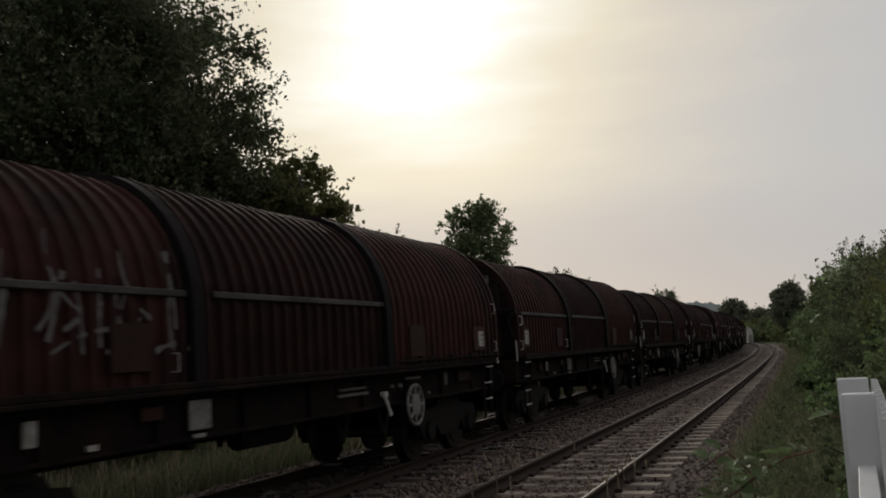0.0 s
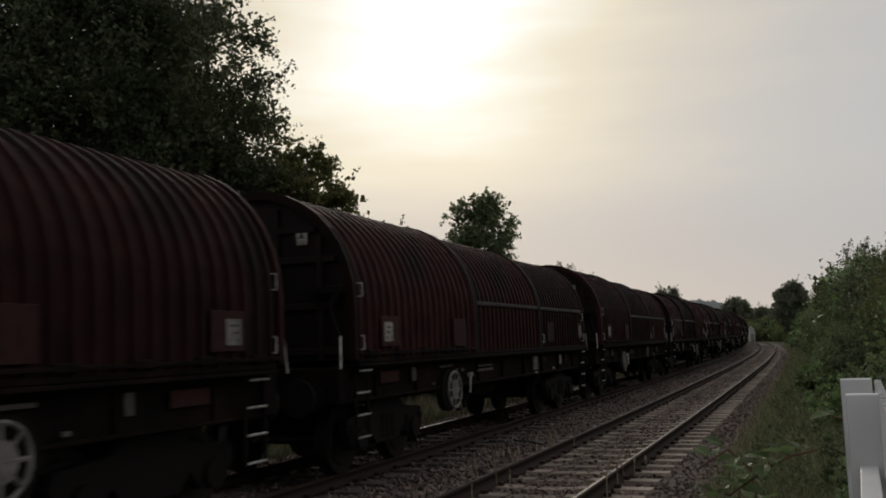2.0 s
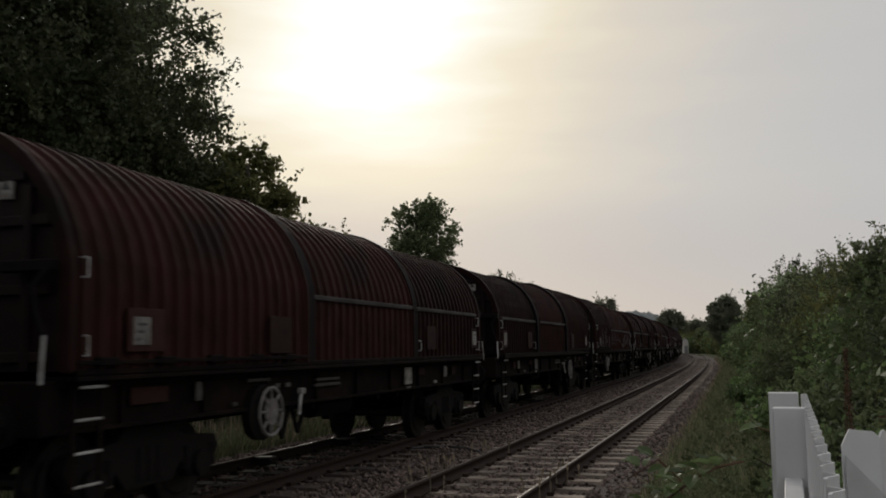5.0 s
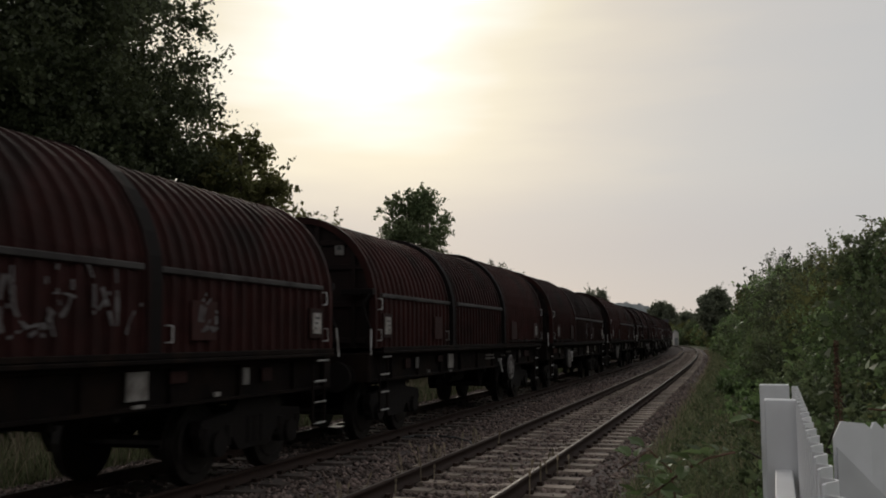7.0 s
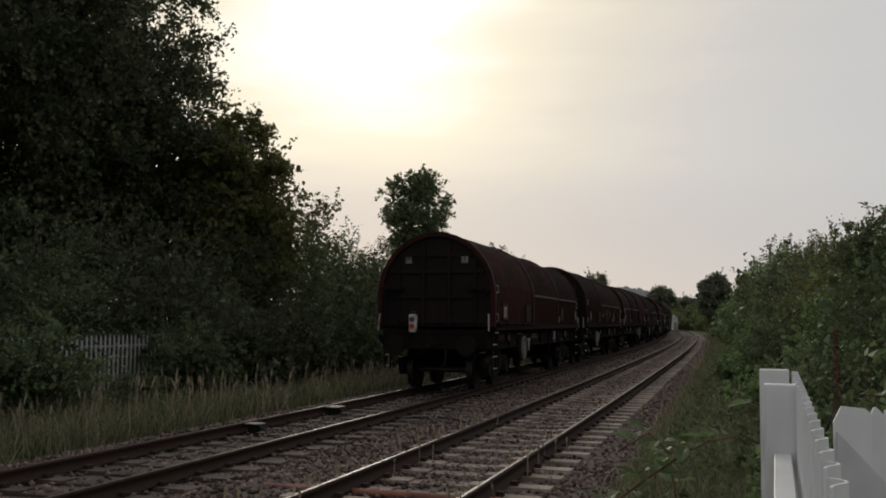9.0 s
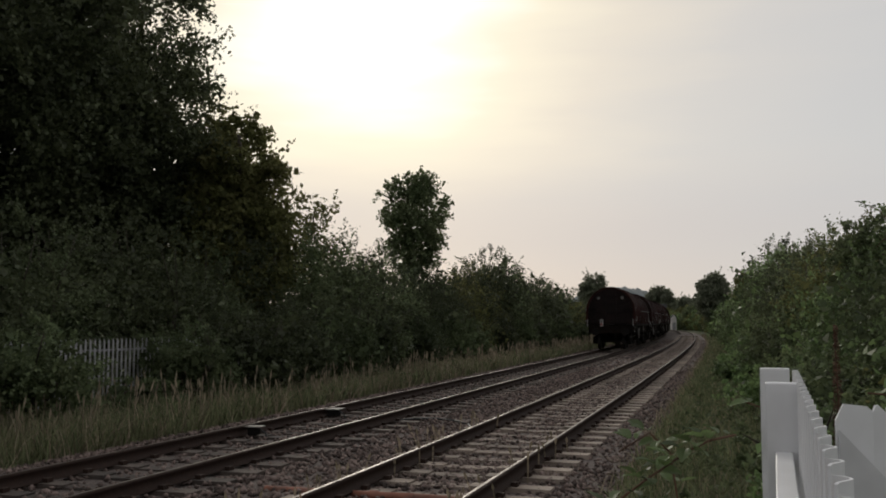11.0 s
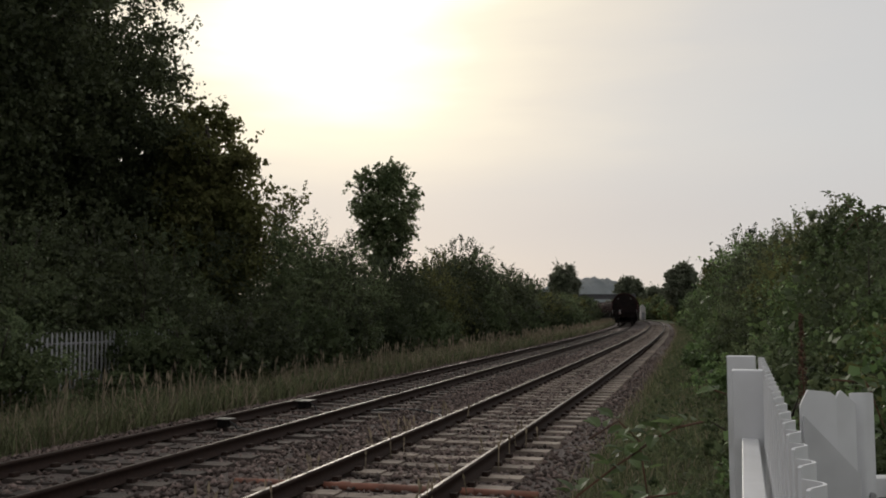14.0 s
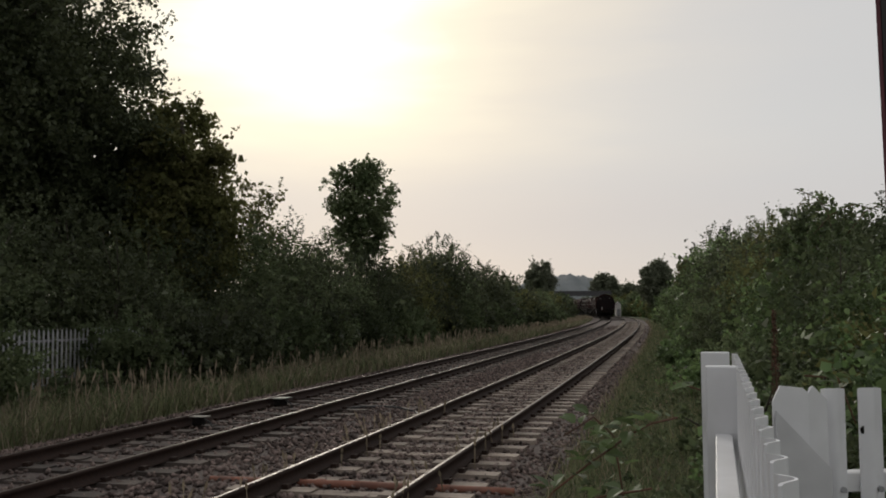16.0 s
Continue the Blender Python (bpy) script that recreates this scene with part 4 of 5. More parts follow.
def far_woods():
    rng = np.random.default_rng(77)
    xs = np.linspace(-160, 330, 260)
    c = np.stack([xs, 345 + 12 * np.sin(xs * 0.03) + rng.normal(0, 2, 260), 2.2 + rng.uniform(0, 2.6, 260)], -1)
    pts = clump_points(c, 2.6, 60, rng, 1.0)
    tagged(mesh_ob("far_woods", leaf_cloud("far_woods", pts[pts[:, 2] > -0.8], 1.3, rng), M_LEAF_HAZED), "far line of dark trees across the fields", "woods", kind="stuff")


far_woods()


def make_hill():
    """A low wooded hill on the horizon."""
    n, m = 120, 30
    X, Y = np.meshgrid(np.linspace(-1, 1, n), np.linspace(-1, 1, m))
    H = np.exp(-(np.abs(X) * 1.75) ** 3 * 1.2) * np.clip(1 - Y ** 2, 0, 1)
    H = H * 57 + np.array([[9 * noise.noise((x * 13, y * 5, 3)) + 4.0 * noise.noise((x * 40, y * 9, 1)) for x, y in zip(a, b)] for a, b in zip(X, Y)]) * (H > 0.05)
    v = np.stack([222 + X * 190, 1550 + Y * 160, H - 2], -1).reshape(-1, 3)
    f = np.array([[j * n + i, j * n + i + 1, (j + 1) * n + i + 1, (j + 1) * n + i] for j in range(m - 1) for i in range(n - 1)])
    tagged(mesh_ob("backdrop_hill", np_mesh("hill", v, f), M_HILL_HAZED), "low wooded hill, haze painted into its grey-blue colour", "hill", kind="structure")


make_hill()


def make_hut():
    """A small white lineside hut on the outside of the bend."""
    ob = empty("lineside_hut", on_line(199.0, 2.4, -0.3), "small white lineside hut beside the bend", "hut")
    bm = bmesh.new()
    prism(bm, [(-0.5, -0.3), (0.5, -0.3), (0.5, 2.7), (0, 3.2), (-0.5, 2.7)], "y", 0, 1.6)
    part("wall", bm, M_RENDER, ob)
    for sg in (-1, 1):
        bm = bmesh.new()
        prism(bm, [(0, 3.22), (sg * 0.62, 2.6), (sg * 0.62, 2.68), (0, 3.32)], "y", -0.1, 1.7)
        part("roof", bm, M_SLATE, ob)
    bm = bmesh.new()
    box(bm, -0.3, 0.3, -0.03, 0.0, -0.25, 1.7, 0.01)
    part("door", bm, M_GALV, ob)


make_hut()


def road_bridge():
    """A plain girder bridge over the line beyond the bend: deck beam with stiffeners, parapet rail, two abutments."""
    ob = empty("road_bridge", on_line(226.0, 0, 0), "dark grey girder road bridge over the line", "bridge")
    bm = bmesh.new()
    box(bm, -8, 6.4, -0.25, 0.25, 4.45, 5.5, 0.03)
    for i in range(10):
        box(bm, -7.8 + i * 1.5, -7.7 + i * 1.5, -0.36, -0.25, 4.55, 5.4)
    part("girder", bm, M_SLATE, ob)
    bm = bmesh.new()
    box(bm, -8, 6.4, -0.4, 6.0, 5.5, 5.65, 0.02)
    part("deck", bm, M_SLATE, ob)
    for x0, x1 in ((-9.5, -7.3), (4.2, 6.4)):
        bm = bmesh.new()
        box(bm, x0, x1, -0.6, 6.4, -1.0, 4.45, 0.05)
        part("abutment", bm, M_SLEEPER_OLD, ob)


road_bridge()

# ---------------------------------------------------------------- grass
def grass(name, mat, n, s0, s1, off0, off1, h0, h1, seed, label, width=0.007, base=-0.3, near=1.0):
    """Bent tapering blades; thicker and fewer with distance."""
    rng = np.random.default_rng(seed)
    s = s0 + (s1 - s0) * rng.random(n) ** (1.6 * near)
    patch = np.array([noise.noise((float(a) * 0.35, float(b) * 0.5, seed)) for a, b in zip(s, rng.random(n) * 6)])
    off = off0 + (off1 - off0) * rng.random(n)
    keep = patch + rng.uniform(-0.5, 0.9, n) > 0.0
    s, off = s[keep], off[keep]
    n = len(s)
    x, y, h, zz = (np.interp(s, LS, a) for a in (LX, LY, LH, LZ))
    p = np.stack([x + np.cos(h) * off, y - np.sin(h) * off, zz + base], -1)
    ht = rng.uniform(h0, h1, n)
    az, lean = rng.uniform(0, 6.28, n), rng.uniform(0.1, 0.9, n)
    d = np.stack([np.cos(az) * lean, np.sin(az) * lean, np.ones(n)], -1)
    w = np.stack([-np.sin(az), np.cos(az), np.zeros(n)], -1) * (width * (1 + s / 14))[:, None]
    mid = p + d * (ht * 0.55)[:, None]
    tip = p + d * ht[:, None] + np.stack([np.cos(az), np.sin(az), -0.2 * np.ones(n)], -1) * (ht * lean * 0.6)[:, None]
    v = np.stack([p - w, p + w, mid + w * 0.7, tip, mid - w * 0.7], 1).reshape(-1, 3)
    i = np.arange(n)[:, None] * 5
    f = np.concatenate([i + np.array([[0, 1, 2]]), i + np.array([[0, 2, 4]]), i + np.array([[4, 2, 3]])])
    tagged(mesh_ob(name, np_mesh(name, v, f), mat), label, "grass", kind="stuff")


def seedheads(name, n, s0, s1, off0, off1, h0, h1, seed, label):
    """Thin stalks with feathery heads."""
    rng = np.random.default_rng(seed)
    s, off = s0 + (s1 - s0) * rng.random(n) ** 1.5, rng.uniform(off0, off1, n)
    x, y, h, zz = (np.interp(s, LS, a) for a in (LX, LY, LH, LZ))
    p = np.stack([x + np.cos(h) * off, y - np.sin(h) * off, zz - 0.3], -1)
    ht = rng.uniform(h0, h1, n)
    d = np.stack([rng.normal(0, 0.16, n), rng.normal(0, 0.16, n), np.ones(n)], -1)
    sc = (1 + s / 16)[:, None]
    w = np.stack([np.ones(n), np.zeros(n), np.zeros(n)], -1) * 0.004 * sc
    top = p + d * ht[:, None]
    q = p + d * (ht * 0.72)[:, None]
    w2 = w * 2.4
    mid = p + d * (ht * 0.86)[:, None]
    v = np.stack([p - w, p + w, q + w, q - w, q, mid + w2, top, mid - w2], 1).reshape(-1, 3)
    i = np.arange(n)[:, None] * 8
    f = np.concatenate([i + np.array([[0, 1, 2, 3]]), i + np.array([[4, 5, 6, 7]])])
    tagged(mesh_ob(name, np_mesh(name, v, f), M_STRAW), label, "grass", kind="stuff")


grass("verge_grass", M_GRASS, 95000, 3, 150, -9.4, -5.75, 0.18, 0.6, 5, "long green grass on the verge beside the far track", width=0.005)
grass("dry_verge_grass", M_STRAW, 26000, 3, 190, -9.0, -5.7, 0.25, 0.7, 6, "long dry grass among the green of the verge", width=0.005)
seedheads("grass_seedheads", 1500, 4, 150, -9.0, -6.2, 0.5, 1.0, 7, "pale feathery seedheads over the verge grass")
grass("bank_grass", M_GRASS, 80000, 4, 110, 1.95, 5.6, 0.1, 0.38, 8, "rough green grass beside the near track", width=0.005, base=-0.26)
grass("dry_bank_grass", M_STRAW, 22000, 4, 130, 1.75, 5.0, 0.1, 0.36, 9, "dry grass beside the near track", width=0.004, base=-0.27)


def ground_weeds(n, s0, s1, off0, off1, seed):
    """Low leafy weeds scattered in tufts through the grass of the bank."""
    rng = np.random.default_rng(seed)
    c = at(s0 + (s1 - s0) * rng.random(n) ** 1.5, rng.uniform(off0, off1, n), rng.uniform(-0.15, 0.12, n))[0]
    pts = clump_points(c, 0.17, 30, rng)
    tagged(mesh_ob("ground_weeds", leaf_cloud("ground_weeds", pts, 0.055, rng), M_LEAF_MID), "low leafy weeds among the grass of the bank", "weeds", kind="stuff")


ground_weeds(420, 6, 40, 2.3, 5.0, 91)
seedheads("track_weeds", 60, 3.5, 16, -1.1, -0.6, 0.3, 0.52, 10, "dry weed stalks along the near rail")
seedheads("track_weeds", 60, 3.5, 14, 0.6, 1.0, 0.28, 0.48, 11, "dry weed stalks along the near rail")

# ---------------------------------------------------------------- ballast and sleepers
def ballast(n, s0, s1, r0, r1, seed):
    rng = np.random.default_rng(seed)
    s, off = s0 + (s1 - s0) * rng.random(n) ** 1.3, rng.uniform(-6.5, 2.25, n)
    keep = (np.abs(off + GAP) > 1.25) | (rng.random(n) < 0.35)       # the old sleepers lie nearly bare
    s, off = s[keep], off[keep]
    n = len(s)
    x, y, h, zz = (np.interp(s, LS, a) for a in (LX, LY, LH, LZ))
    z = np.interp(off, (-6.5, -6.2, -5.3, -2.6, -1.8, -1.2, -0.7, 1.2, 1.9, 2.25), (-0.42, -0.34, -0.2, -0.19, -0.205, -0.19, -0.205, -0.215, -0.24, -0.3)) + rng.uniform(-0.012, 0.022, n)
    c = np.stack([x + np.cos(h) * off, y - np.sin(h) * off, zz + z], -1)
    base = np.array([(1, 0, 0), (-1, 0, 0), (0, 1, 0), (0, -1, 0), (0, 0, 1), (0, 0, -1)], float)
    v = base[None] * rng.uniform(0.6, 1.25, (n, 6, 1)) + rng.normal(0, 0.22, (n, 6, 3))
    a = rng.uniform(0, 6.28, n)
    ca, sa = np.cos(a)[:, None], np.sin(a)[:, None]
    v = np.stack([v[..., 0] * ca - v[..., 1] * sa, v[..., 0] * sa + v[..., 1] * ca, v[..., 2] * 0.75], -1)
    v = v * rng.uniform(r0, r1, n)[:, None, None] + c[:, None]
    tri = np.array([(0, 2, 4), (2, 1, 4), (1, 3, 4), (3, 0, 4), (2, 0, 5), (1, 2, 5), (3, 1, 5), (0, 3, 5)])
    f = (np.arange(n)[:, None, None] * 6 + tri[None]).reshape(-1, 3)
    tagged(mesh_ob("ballast", np_mesh("ballast", v.reshape(-1, 3), f), M_STONE), "loose grey-brown ballast stones between the rails", "ballast", kind="stuff")


ballast(40000, 3.5, 38, 0.024, 0.053, 51)
ballast(8000, 38, 100, 0.035, 0.07, 52)


def sleeper_mesh(w, top, half, dish):
    """A sleeper with sloped sides, a dished middle and a chair with clips under each rail."""
    bm = bmesh.new()
    z1 = top
    for x0, x1, za, zb in ((-half, -0.35, z1, z1), (-0.35, 0.35, z1 - dish, z1 - dish), (0.35, half, z1, z1)):
        vs = [bm.verts.new(c) for c in ((x0, -w / 2 - 0.02, -0.38), (x1, -w / 2 - 0.02, -0.38), (x1, w / 2 + 0.02, -0.38), (x0, w / 2 + 0.02, -0.38),
                                        (x0, -w / 2, za), (x1, -w / 2, zb), (x1, w / 2, zb), (x0, w / 2, za))]
        for q in ((0, 3, 2, 1), (4, 5, 6, 7), (0, 1, 5, 4), (1, 2, 6, 5), (2, 3, 7, 6), (3, 0, 4, 7)):
            bm.faces.new([vs[i] for i in q])
    return bm


def chair_mesh():
    bm = bmesh.new()
    for sx in (-0.7525, 0.7525):
        for d in (-0.1, 0.1):
            box(bm, sx + d - 0.035, sx + d + 0.035, -0.05, 0.05, -0.17, -0.115)
    return bm


def lay_sleepers(trk, centre, mat, w, top, s0, s1, seed):
    rng = random.Random(seed)
    src = chair = None
    s = s0
    while s < s1:
        m = on_line(s, centre + rng.uniform(-0.02, 0.02), rng.uniform(-0.012, 0.004)) @ pose(0, 0, 0, 0, 0, rng.uniform(-0.8, 0.8))
        if src is None:
            src = part("sleeper", sleeper_mesh(w, top, 1.27, 0.02), mat, trk)
            src.matrix_basis = m
            chair = part("rail_chair", chair_mesh(), M_RAIL, src)
        else:
            ob = share("sleeper", src, trk, m)
            if s < 60:
                share("rail_chair", chair, ob)
        s += 0.68


lay_sleepers(TRACKS[0], 0.0, M_SLEEPER, 0.24, -0.164, -6.0, 130, 61)
lay_sleepers(TRACKS[1], -GAP, M_SLEEPER_OLD, 0.25, -0.162, -6.0, 90, 62)


def make_duct():
    ob = empty("cable_duct", on_line(9.4, 0, -0.185), "orange-brown pipe laid across the near track", "pipe")
    bm = bmesh.new()
    tube(bm, [(-1.75, 0.05, -0.01), (-0.9, 0.0, 0.0), (0.0, -0.02, 0.008), (0.95, 0.0, 0.0), (1.6, 0.03, -0.01)], 0.042, 12)
    part("pipe", bm, M_DUCT, ob, smooth=True)
    for x in (-0.45, 0.5):
        bm = bmesh.new()
        cyl(bm, (x - 0.05, 0, 0.004), (x + 0.05, 0, 0.004), 0.05, 12)
        part("collar", bm, M_DUCT, ob)


make_duct()


def rail_device(s, w, label, name):
    """A small box bolted to the inside of the far rail, on a bracket, with a plate over it."""
    ob = empty(name, on_line(s, -GAP - 0.64, 0), label, "track device")
    bm = bmesh.new()
    box(bm, 0.0, 0.16, -w / 2, w / 2, -0.15, -0.03, 0.01)
    part("case", bm, M_BOGIE, ob)
    bm = bmesh.new()
    box(bm, -0.04, 0.24, -w / 2 - 0.03, w / 2 + 0.03, -0.025, -0.008, 0.004)
    part("cover", bm, M_PLATE, ob, "pale metal cover")
    bm = bmesh.new()
    tube(bm, [(0.18, 0, -0.05), (0.28, 0.02, -0.12), (0.30, 0.04, -0.24)], 0.014, 6)
    part("cable", bm, M_INK, ob)


def loose_cable():
    ob = empty("loose_cable", pose(-1.75, 17.2, -0.175), "dark loose cable lying on the ballast", "cable")
    bm = bmesh.new()
    tube(bm, [(0, 0, 0), (0.2, 0.4, 0.01), (0.5, 0.7, 0.015), (0.95, 0.8, 0.01), (1.3, 0.45, 0.01), (1.55, -0.2, 0.01), (1.65, -1.1, 0)], 0.02, 8)
    part("sheath", bm, M_INK, ob, smooth=True)


loose_cable()
rail_device(16.8, 0.3, "rail-mounted track device with a flat cover", "track_device")
rail_device(13.6, 0.14, "small rail-mounted track device with a cable", "track_device")

# ---------------------------------------------------------------- fences
def pale_mesh(width, depth, z0, z1, thick=0.004, rnd=0.003, ridge=1.0):
    """A rolled steel pale: flat edges and a rounded hollow down its middle, with a slightly rounded top."""
    n = 15
    us = [i / (n - 1) for i in range(n)]
    xs = [(u - 0.5) * width for u in us]
    ys = [depth * (0.5 - (0.5 - 0.5 * math.cos(2 * math.pi * u)) ** ridge) for u in us]
    tops = [z1 - rnd * abs(2 * u - 1) ** 3 for u in us]
    bm = bmesh.new()
    g = [[bm.verts.new((x, y + o, z)) for x, y, z in zip(xs, ys, col)] for o, col in ((-thick / 2, [z0] * n), (-thick / 2, tops), (thick / 2, tops), (thick / 2, [z0] * n))]
    for a, b in zip(g, g[1:] + g[:1]):
        for i in range(n - 1):
            bm.faces.new((a[i], a[i + 1], b[i + 1], b[i]))
    for i in (0, n - 1):
        bm.faces.new([row[i] for row in g])
    bmesh.ops.recalc_face_normals(bm, faces=bm.faces[:])
    return bm


FTOP = 1.436


def white_fence():
    """White steel palisade along the line, with flat end posts, ending beside the camera."""
    a, b = Vector((0.44, 1.18, 0)), Vector((1.118, 3.40, 0))
    d = (b - a).normalized()
    ang = math.degrees(math.atan2(d.y, d.x))
    ob = empty("palisade_fence", pose(a.x, a.y, 0, 0, 0, ang), "white steel palisade fence with wavy pales, parallel to the track", "fence")
    ln = (b - a).length
    src = None
    for i in range(20):
        x = ln - 0.03 - i * 0.168 if i < 15 else ln + 0.1 + (i - 15) * 0.168
        m = pose(x, 0.0, 0)
        if src is None:
            src = part("pale", pale_mesh(0.082, 0.021, -0.2, FTOP, thick=0.0045, rnd=0.002), M_FENCEWHITE, ob)
            src.matrix_basis = m
        else:
            share("pale", src, ob, m)
    for i, (x, top) in enumerate(((ln, FTOP - 0.008), (ln + 0.93, FTOP))):
        bm = bmesh.new()
        box(bm, x - 0.03, x + 0.03, -0.014 + 0.035 * i, 0.116 + 0.03 * i, -0.3, top, 0.004)
        part("post", bm, M_FENCEWHITE, ob, "flat white steel post")
    for z in (1.19, 0.25):
        bm = bmesh.new()
        box(bm, -0.6, ln - 0.03, 0.030, 0.086, z - 0.04, z, 0.003)
        part("fence_rail", bm, M_FENCEWHITE, ob)
        bm = bmesh.new()
        box(bm, ln + 0.03, ln + 0.9, 0.030, 0.086, z - 0.04, z, 0.003)
        part("fence_rail", bm, M_FENCEWHITE, ob)
    for i in range(4):
        bm = bmesh.new()
        x = ln - 0.55 - i * 0.336
        cyl(bm, (x, -0.045, 1.13), (x, 0.0, 1.13), 0.011, 8)
        part("bolt", bm, M_GALV, ob, "grey bolt")
    bm = bmesh.new()
    for i, (x, z) in enumerate(((ln - 0.87, 1.40), (ln - 1.2, 1.36), (ln - 1.37, 1.30), (ln - 1.04, 1.25))):
        box(bm, x - 0.036, x - 0.030, -0.018, -0.012, z, z + 0.02)
    part("rust_spot", bm, M_FENCERUST, ob, "small rust spots")


def white_gate():
    """The next panel: a folded flat-topped post with clipped corners, then wavy pales on a rail."""
    ob = empty("palisade_gate", pose(0.858, 2.36, 0, 0, 0, 4), "white steel palisade panel with a clipped-corner post beside the fence", "fence")
    bm = bmesh.new()
    t = FTOP
    prism(bm, [(0.0, -0.2), (0.092, -0.2), (0.092, t - 0.012), (0.078, t), (0.02, t + 0.006), (0.0, t - 0.032)], "y", 0.0, 0.006)
    part("post_face", bm, M_FENCEWHITE, ob)
    bm = bmesh.new()
    prism(bm, [(0.0, -0.2), (0.086, -0.2), (0.086, t - 0.034), (0.032, t + 0.002), (0.024, t), (0.0, t - 0.032)], "y", 0, 0.006)
    f = part("post_face", bm, M_FENCEWHITE, ob)
    f.matrix_basis = pose(0.086, 0.003, 0, 0, 0, 28)
    bm = bmesh.new()
    prism(bm, [(0.003, -0.2), (0.142, -0.2), (0.142, t - 0.20), (0.003, t - 0.055)], "y", -0.012, -0.006)
    part("slant_plate", bm, M_SLANT_PLATE, ob, "grey plate with a slanting top")
    src = None
    for i in range(7):
        m = pose(0.184 + i * 0.1, 0.05 + i * 0.004, 0)
        if src is None:
            src = part("pale", pale_mesh(0.062, 0.014, -0.2, t - 0.006, rnd=0.003), M_FENCEWHITE, ob)
            src.matrix_basis = m
        else:
            share("pale", src, ob, m)
    for z in (1.212, 0.25):
        bm = bmesh.new()
        box(bm, 0.16, 0.85, 0.075, 0.125, z - 0.05, z, 0.003)
        part("fence_rail", bm, M_FENCEWHITE, ob)
    for i in range(7):
        bm = bmesh.new()
        x = 0.184 + i * 0.1
        cyl(bm, (x + 0.012, 0.034 + i * 0.004, 1.175), (x + 0.012, 0.05 + i * 0.004, 1.175), 0.008, 8)
        part("bolt", bm, M_GALV, ob, "grey bolt")
        # no hole is cut: a dark disc on the pale imitates its darkness
        bm = bmesh.new()
        cyl(bm, (x - 0.019, 0.051 + i * 0.004, 1.322), (x - 0.019, 0.0535 + i * 0.004, 1.322), 0.0105, 14)
        part("slot", bm, M_BOGIE, ob, "dark disc in place of a round hole")


white_fence()
white_gate()


def grey_palisade():
    """Galvanised palisade fence along the back of the verge, mostly swallowed by the hedge."""
    ob = empty("grey_palisade_fence", Matrix(), "weathered grey steel palisade fence half hidden in the hedge", "fence")
    src = None
    for i in range(100):
        m = on_line(9.5 + i * 0.15, -9.35, 0)
        if src is None:
            bm = bmesh.new()
            prism(bm, [(-0.4, 0), (-0.4, 1.22), (-0.39, 1.25), (-0.375, 1.29), (-0.36, 1.25), (-0.34, 1.22), (-0.34, 0)], "x", -0.006, 0.006)
            bmesh.ops.translate(bm, vec=(0, 0.37, 0), verts=bm.verts)
            for v in bm.verts:
                if v.co.z < 0.5:
                    v.co.z = -0.3
            src = part("pale", bm, M_GALV, ob)
            src.matrix_basis = m
        else:
            share("pale", src, ob, m)
    for z in (1.02, 0.1):
        r = strip("fence_rail", [(-9.42, z), (-9.37, z), (-9.37, z + 0.05), (-9.42, z + 0.05)], np.arange(9.4, 25.0, 1.0), M_GALV, closed=True)
        r.parent = ob


grey_palisade()

# ---------------------------------------------------------------- near plants
def leaf_bm(length, width, seed, teeth=9):
    """A toothed, folded bramble leaflet with a raised midrib."""
    rng = random.Random(seed)
    bm = bmesh.new()
    mid, left, right = [], [], []
    for i in range(teeth):
        f = i / (teeth - 1)
        w = width * math.sin(math.pi * min(1, f * 0.93 + 0.05)) ** 0.75 * 0.5 * (1.0 if i % 2 else 0.88)
        droop = -0.25 * length * f * f
        mid.append(bm.verts.new((f * length, 0, droop)))
        left.append(bm.verts.new((f * length, w, droop + w * 0.35 + rng.uniform(-0.002, 0.002))))
        right.append(bm.verts.new((f * length, -w, droop + w * 0.35)))
    for i in range(teeth - 1):
        bm.faces.new((mid[i], mid[i + 1], left[i + 1], left[i]))
        bm.faces.new((mid[i + 1], mid[i], right[i], right[i + 1]))
    return bm


def bramble(points, leaves, seed, scale=1.0, label="arching bramble cane with large toothed green leaves", group="brambles by the fence"):
    """An arching thorny cane with large toothed leaves in threes."""
    rng = random.Random(seed)
    ob = empty("bramble", Matrix.Translation(points[0]), label, "bramble", group)
    o = Vector(points[0])
    pts = [Vector(p) - o for p in points]
    bm = bmesh.new()
    tube(bm, pts, 0.0042 * scale, 6)
    for i in range(16):
        k = rng.randrange(len(pts) - 1)
        q = pts[k].lerp(pts[k + 1], rng.random())
        cyl(bm, q, q + Vector((rng.uniform(-1, 1), rng.uniform(-1, 1), rng.uniform(-0.5, 1))).normalized() * 0.014, 0.002, 4, 0.0003)
    part("cane", bm, M_DEADSTEM, ob, "brown thorny cane", smooth=True)
    meshes = []
    for i in range(leaves):
        k = i / leaves * (len(pts) - 1)
        q = pts[int(k)].lerp(pts[int(k) + 1], k % 1)
        az = rng.uniform(0, 360)
        for j, da in enumerate((-62, 0, 62)):
            m = Matrix.Translation(q) @ pose(0, 0, 0, 0, 0, az + da) @ pose(0.03 * scale, 0, 0.012, rng.uniform(-30, 30), rng.uniform(-40, 15), 0)
            if len(meshes) < 3:
                lf = part("leaf", leaf_bm((0.085 if j == 1 else 0.068) * scale, 0.055 * scale, seed + j), M_LEAF_BRIGHT, ob)
                lf.matrix_basis = m
                meshes.append(lf)
            else:
                share("leaf", meshes[j], ob, m)


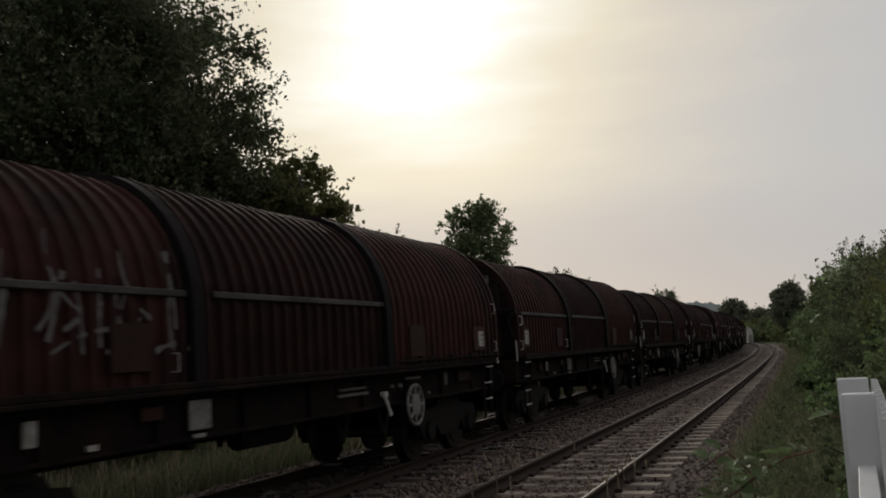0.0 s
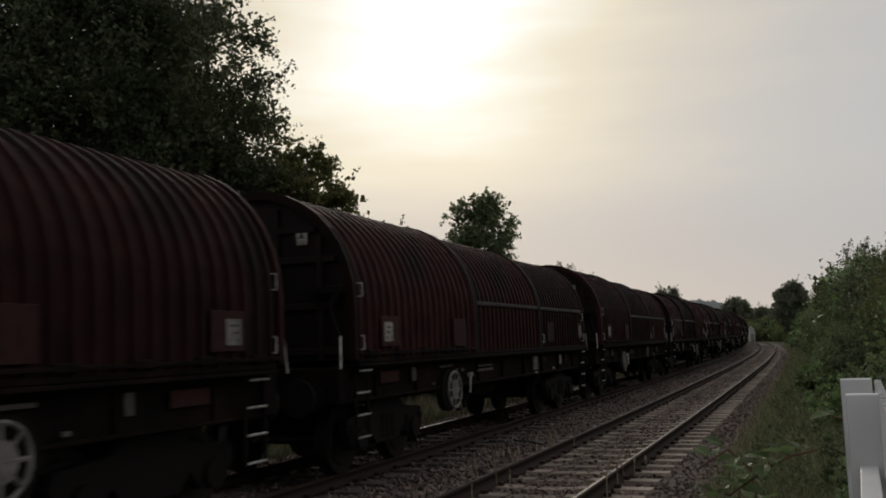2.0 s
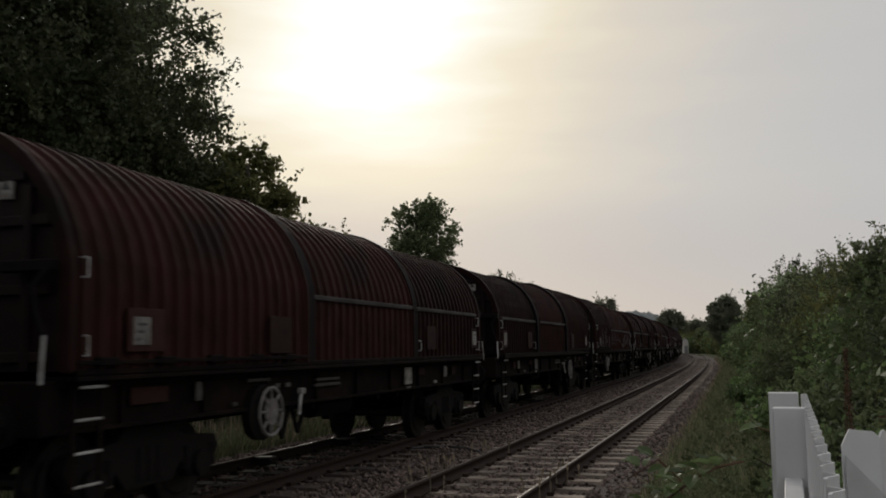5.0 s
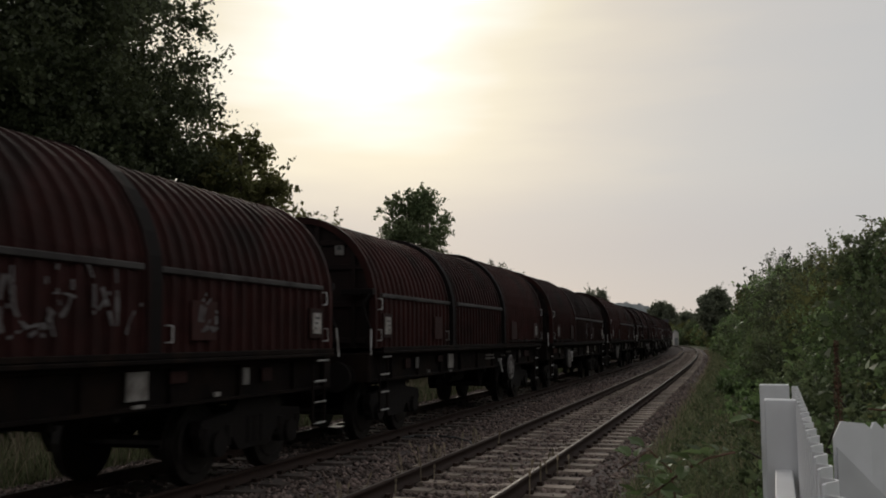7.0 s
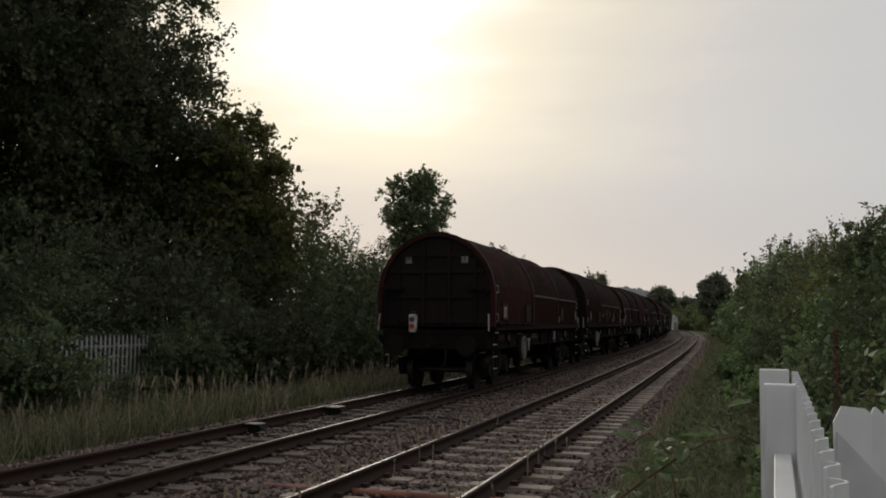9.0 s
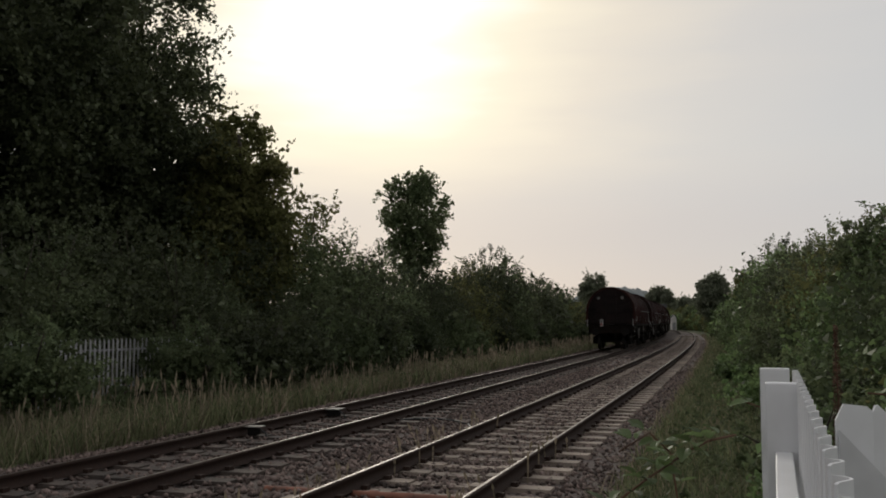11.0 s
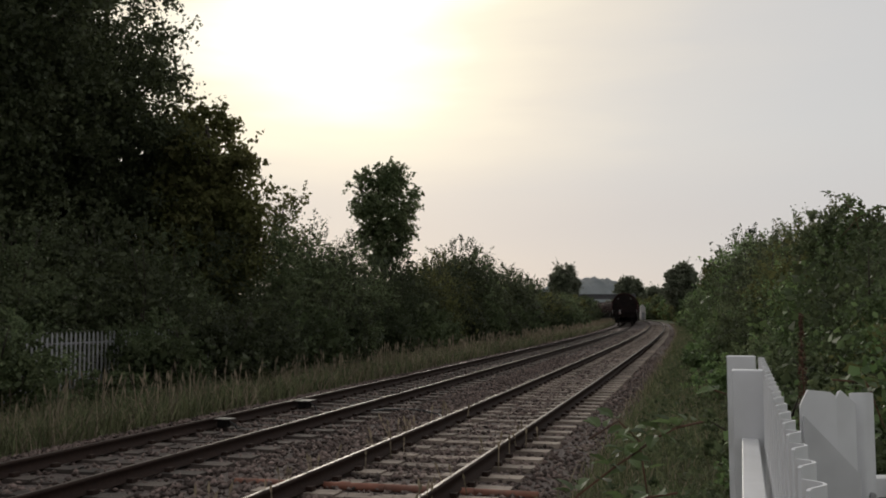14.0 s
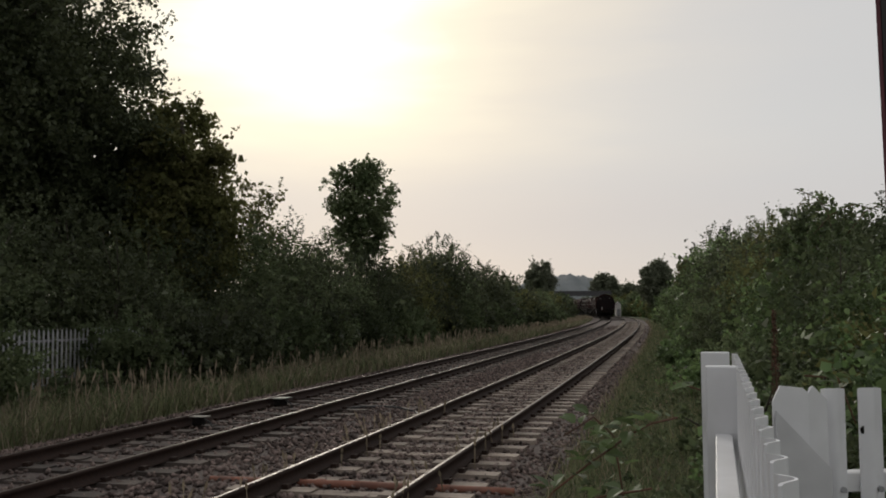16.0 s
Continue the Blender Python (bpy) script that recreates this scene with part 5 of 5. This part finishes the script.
bramble([(0.30, 3.2, 0.86), (0.42, 3.2, 1.03), (0.54, 3.2, 1.12), (0.60, 3.2, 1.16), (0.68, 3.2, 1.215), (0.75, 3.2, 1.25), (0.84, 3.2, 1.27)], 12, 5, 0.9)
bramble([(0.30, 3.6, 0.45), (0.44, 3.5, 0.78), (0.62, 3.5, 0.95), (0.82, 3.5, 0.98)], 7, 6)
bramble([(0.95, 4.6, 0.3), (0.92, 4.5, 0.75), (0.86, 4.4, 1.05), (0.75, 4.3, 1.15), (0.6, 4.2, 1.08)], 8, 7)
bramble([(0.15, 3.9, 0.1), (0.2, 3.8, 0.45), (0.3, 3.75, 0.62), (0.5, 3.7, 0.66)], 6, 8)
bramble([(1.7, 5.2, 0.3), (1.6, 5.0, 0.9), (1.45, 4.9, 1.2), (1.3, 4.8, 1.25)], 8, 9)
bramble([(2.3, 4.6, 0.3), (2.1, 4.6, 1.0), (1.95, 4.5, 1.3), (1.75, 4.4, 1.32)], 8, 10)
bramble([(9.53, 22.0, 3.2), (9.42, 22.0, 3.87), (9.16, 22.0, 4.2), (8.73, 22.0, 4.39)], 11, 40, 2.0, "long arching leafy spray above the bank", "sprays above the bank")
bramble([(9.07, 22.0, 3.34), (9.49, 22.0, 3.8), (10.03, 22.0, 4.04), (10.36, 22.0, 3.96)], 11, 41, 2.0, "long arching leafy spray above the bank", "sprays above the bank")
bramble([(9.87, 22.0, 3.34), (10.29, 22.0, 3.86), (10.72, 22.0, 4.06)], 11, 42, 2.0, "long arching leafy spray above the bank", "sprays above the bank")


def dock(x, y, z0, z1, seed):
    """A dead dock stem set with rusty seeds."""
    rng = np.random.default_rng(seed)
    ob = empty("dock_plant", pose(x, y, z0), "dead dock stem with a rusty brown seedhead", "weed")
    bm = bmesh.new()
    tube(bm, [(0, 0, -0.1), (0.01, 0, (z1 - z0) * 0.5), (0.0, 0.02, z1 - z0)], 0.006, 6)
    part("stem", bm, M_DEADSTEM, ob)
    z = rng.uniform(0.25, 1.0, 900)
    r = 0.05 * (1.15 - z) * rng.random(900) ** 0.5 + 0.006
    a = rng.uniform(0, 6.28, 900)
    pts = np.stack([np.cos(a) * r, np.sin(a) * r, z * (z1 - z0)], -1)
    mesh_ob("seedhead", leaf_cloud("seedhead", pts, 0.018, rng), M_DEADSTEM, ob)


dock(2.35, 6.4, 0.2, 1.62, 3)


def dark_post():
    """A dark upright edge close by, that swings a little."""
    ob = empty("dark_screen", Matrix(), "black upright panel with a dark red edge close by", "panel")
    bm = bmesh.new()
    box(bm, 0.012, 0.30, -0.01, 0.01, -2.2, 3.0, 0.003)
    part("panel", bm, M_BLACK, ob)
    bm = bmesh.new()
    box(bm, 0.0, 0.012, -0.01, 0.01, -2.2, 3.0, 0.002)
    part("edge", bm, M_DARKRED, ob, "dark red edge")
    return ob


SCREEN = dark_post()


def flying_insect():
    """A small brown flying insect: banded body, head and two raised wings."""
    ob = empty("flying_insect", Matrix(), "small brown flying insect with raised wings", "insect")
    bm = bmesh.new()
    bmesh.ops.create_uvsphere(bm, u_segments=12, v_segments=8, radius=1.0, matrix=Matrix.Diagonal((0.0032, 0.009, 0.0034, 1)))
    part("body", bm, M_DEADSTEM, ob, smooth=True)
    bm = bmesh.new()
    bmesh.ops.create_uvsphere(bm, u_segments=10, v_segments=6, radius=0.0026, matrix=Matrix.Translation((0, 0.0105, 0.0003)))
    part("head", bm, M_INK, ob, smooth=True)
    for sg in (-1, 1):
        bm = bmesh.new()
        prism(bm, [(0.0, 0.002), (sg * 0.006, 0.005), (sg * 0.014, 0.001), (sg * 0.013, -0.004), (sg * 0.004, -0.004)], "z", 0.0, 0.0003)
        w = part("wing", bm, M_PLATE, ob)
        w.matrix_basis = pose(sg * 0.002, 0.002, 0.0025, 0, -sg * 38, 0)
    return ob


INSECT = flying_insect()
# ---------------------------------------------------------------- what moves
# seconds and the tail's place along the line
TAIL = [(0.0, -146.85), (0.5, -137.88), (1.0, -128.44), (1.5, -119.04), (2.0, -109.67), (2.5, -100.4), (3.0, -91.1), (3.5, -82.0), (4.0, -72.4), (4.5, -63.38), (7.0, -16.75), (7.5, -7.5),
        (8.0, 1.95), (8.5, 11.14), (9.0, 20.55), (11.5, 65.6), (12.5, 83.0), (14.0, 109.3), (14.5, 118.0), (16.0, 143.8)]


def motions():
    for i, wag in enumerate(TRAIN):
        rows = []
        for j in range(33):
            t = j * 0.5
            mid = float(np.interp(t, *zip(*TAIL))) + PITCH * i + PITCH / 2
            a, b = at(mid - BOG, -GAP)[0], at(mid + BOG, -GAP)[0]
            c, d = (a + b) / 2, b - a
            turn = -math.degrees(math.atan2(d[0], d[1])) + (180 if i in FLIPPED else 0)
            rows.append((t, pose(float(c[0]), float(c[1]), float(c[2]), 0, 0, turn)))
        walk(wag, rows)
    first, last = pose(0.1, 0.4, 2.6, -12, 0, -20), pose(2.6, 7.4, 1.22, -12, 0, -20)
    walk(INSECT, [(0.0, first), (7.0, first), (7.3, pose(-0.041, 1.345, 2.175, -12, 0, -20)), (7.4, pose(0.029, 1.64, 2.081, -12, 0, -20)), (7.5, pose(0.13, 1.952, 2.053, -12, 0, -20)), (7.6, pose(0.234, 2.361, 1.995, -12, 0, -20)), (7.7, pose(0.305, 2.764, 1.96, -12, 0, -20)), (7.8, pose(0.434, 3.162, 1.861, -12, 0, -20)), (7.9, pose(0.591, 3.649, 1.8, -12, 0, -20)), (8.0, pose(0.77, 4.228, 1.775, -12, 0, -20)), (8.3, pose(1.395, 6.348, 1.72, -12, 0, -20)), (8.8, last), (16.0, last)])
    early, late = pose(1.183, 2.773, 2.0, 0, -1.7, -22.4), pose(1.321, 2.693, 2.0, 0, -0.8, -26.1)
    walk(SCREEN, [(0.0, early), (3.7, early), (4.3, late), (16.0, late)])


motions()
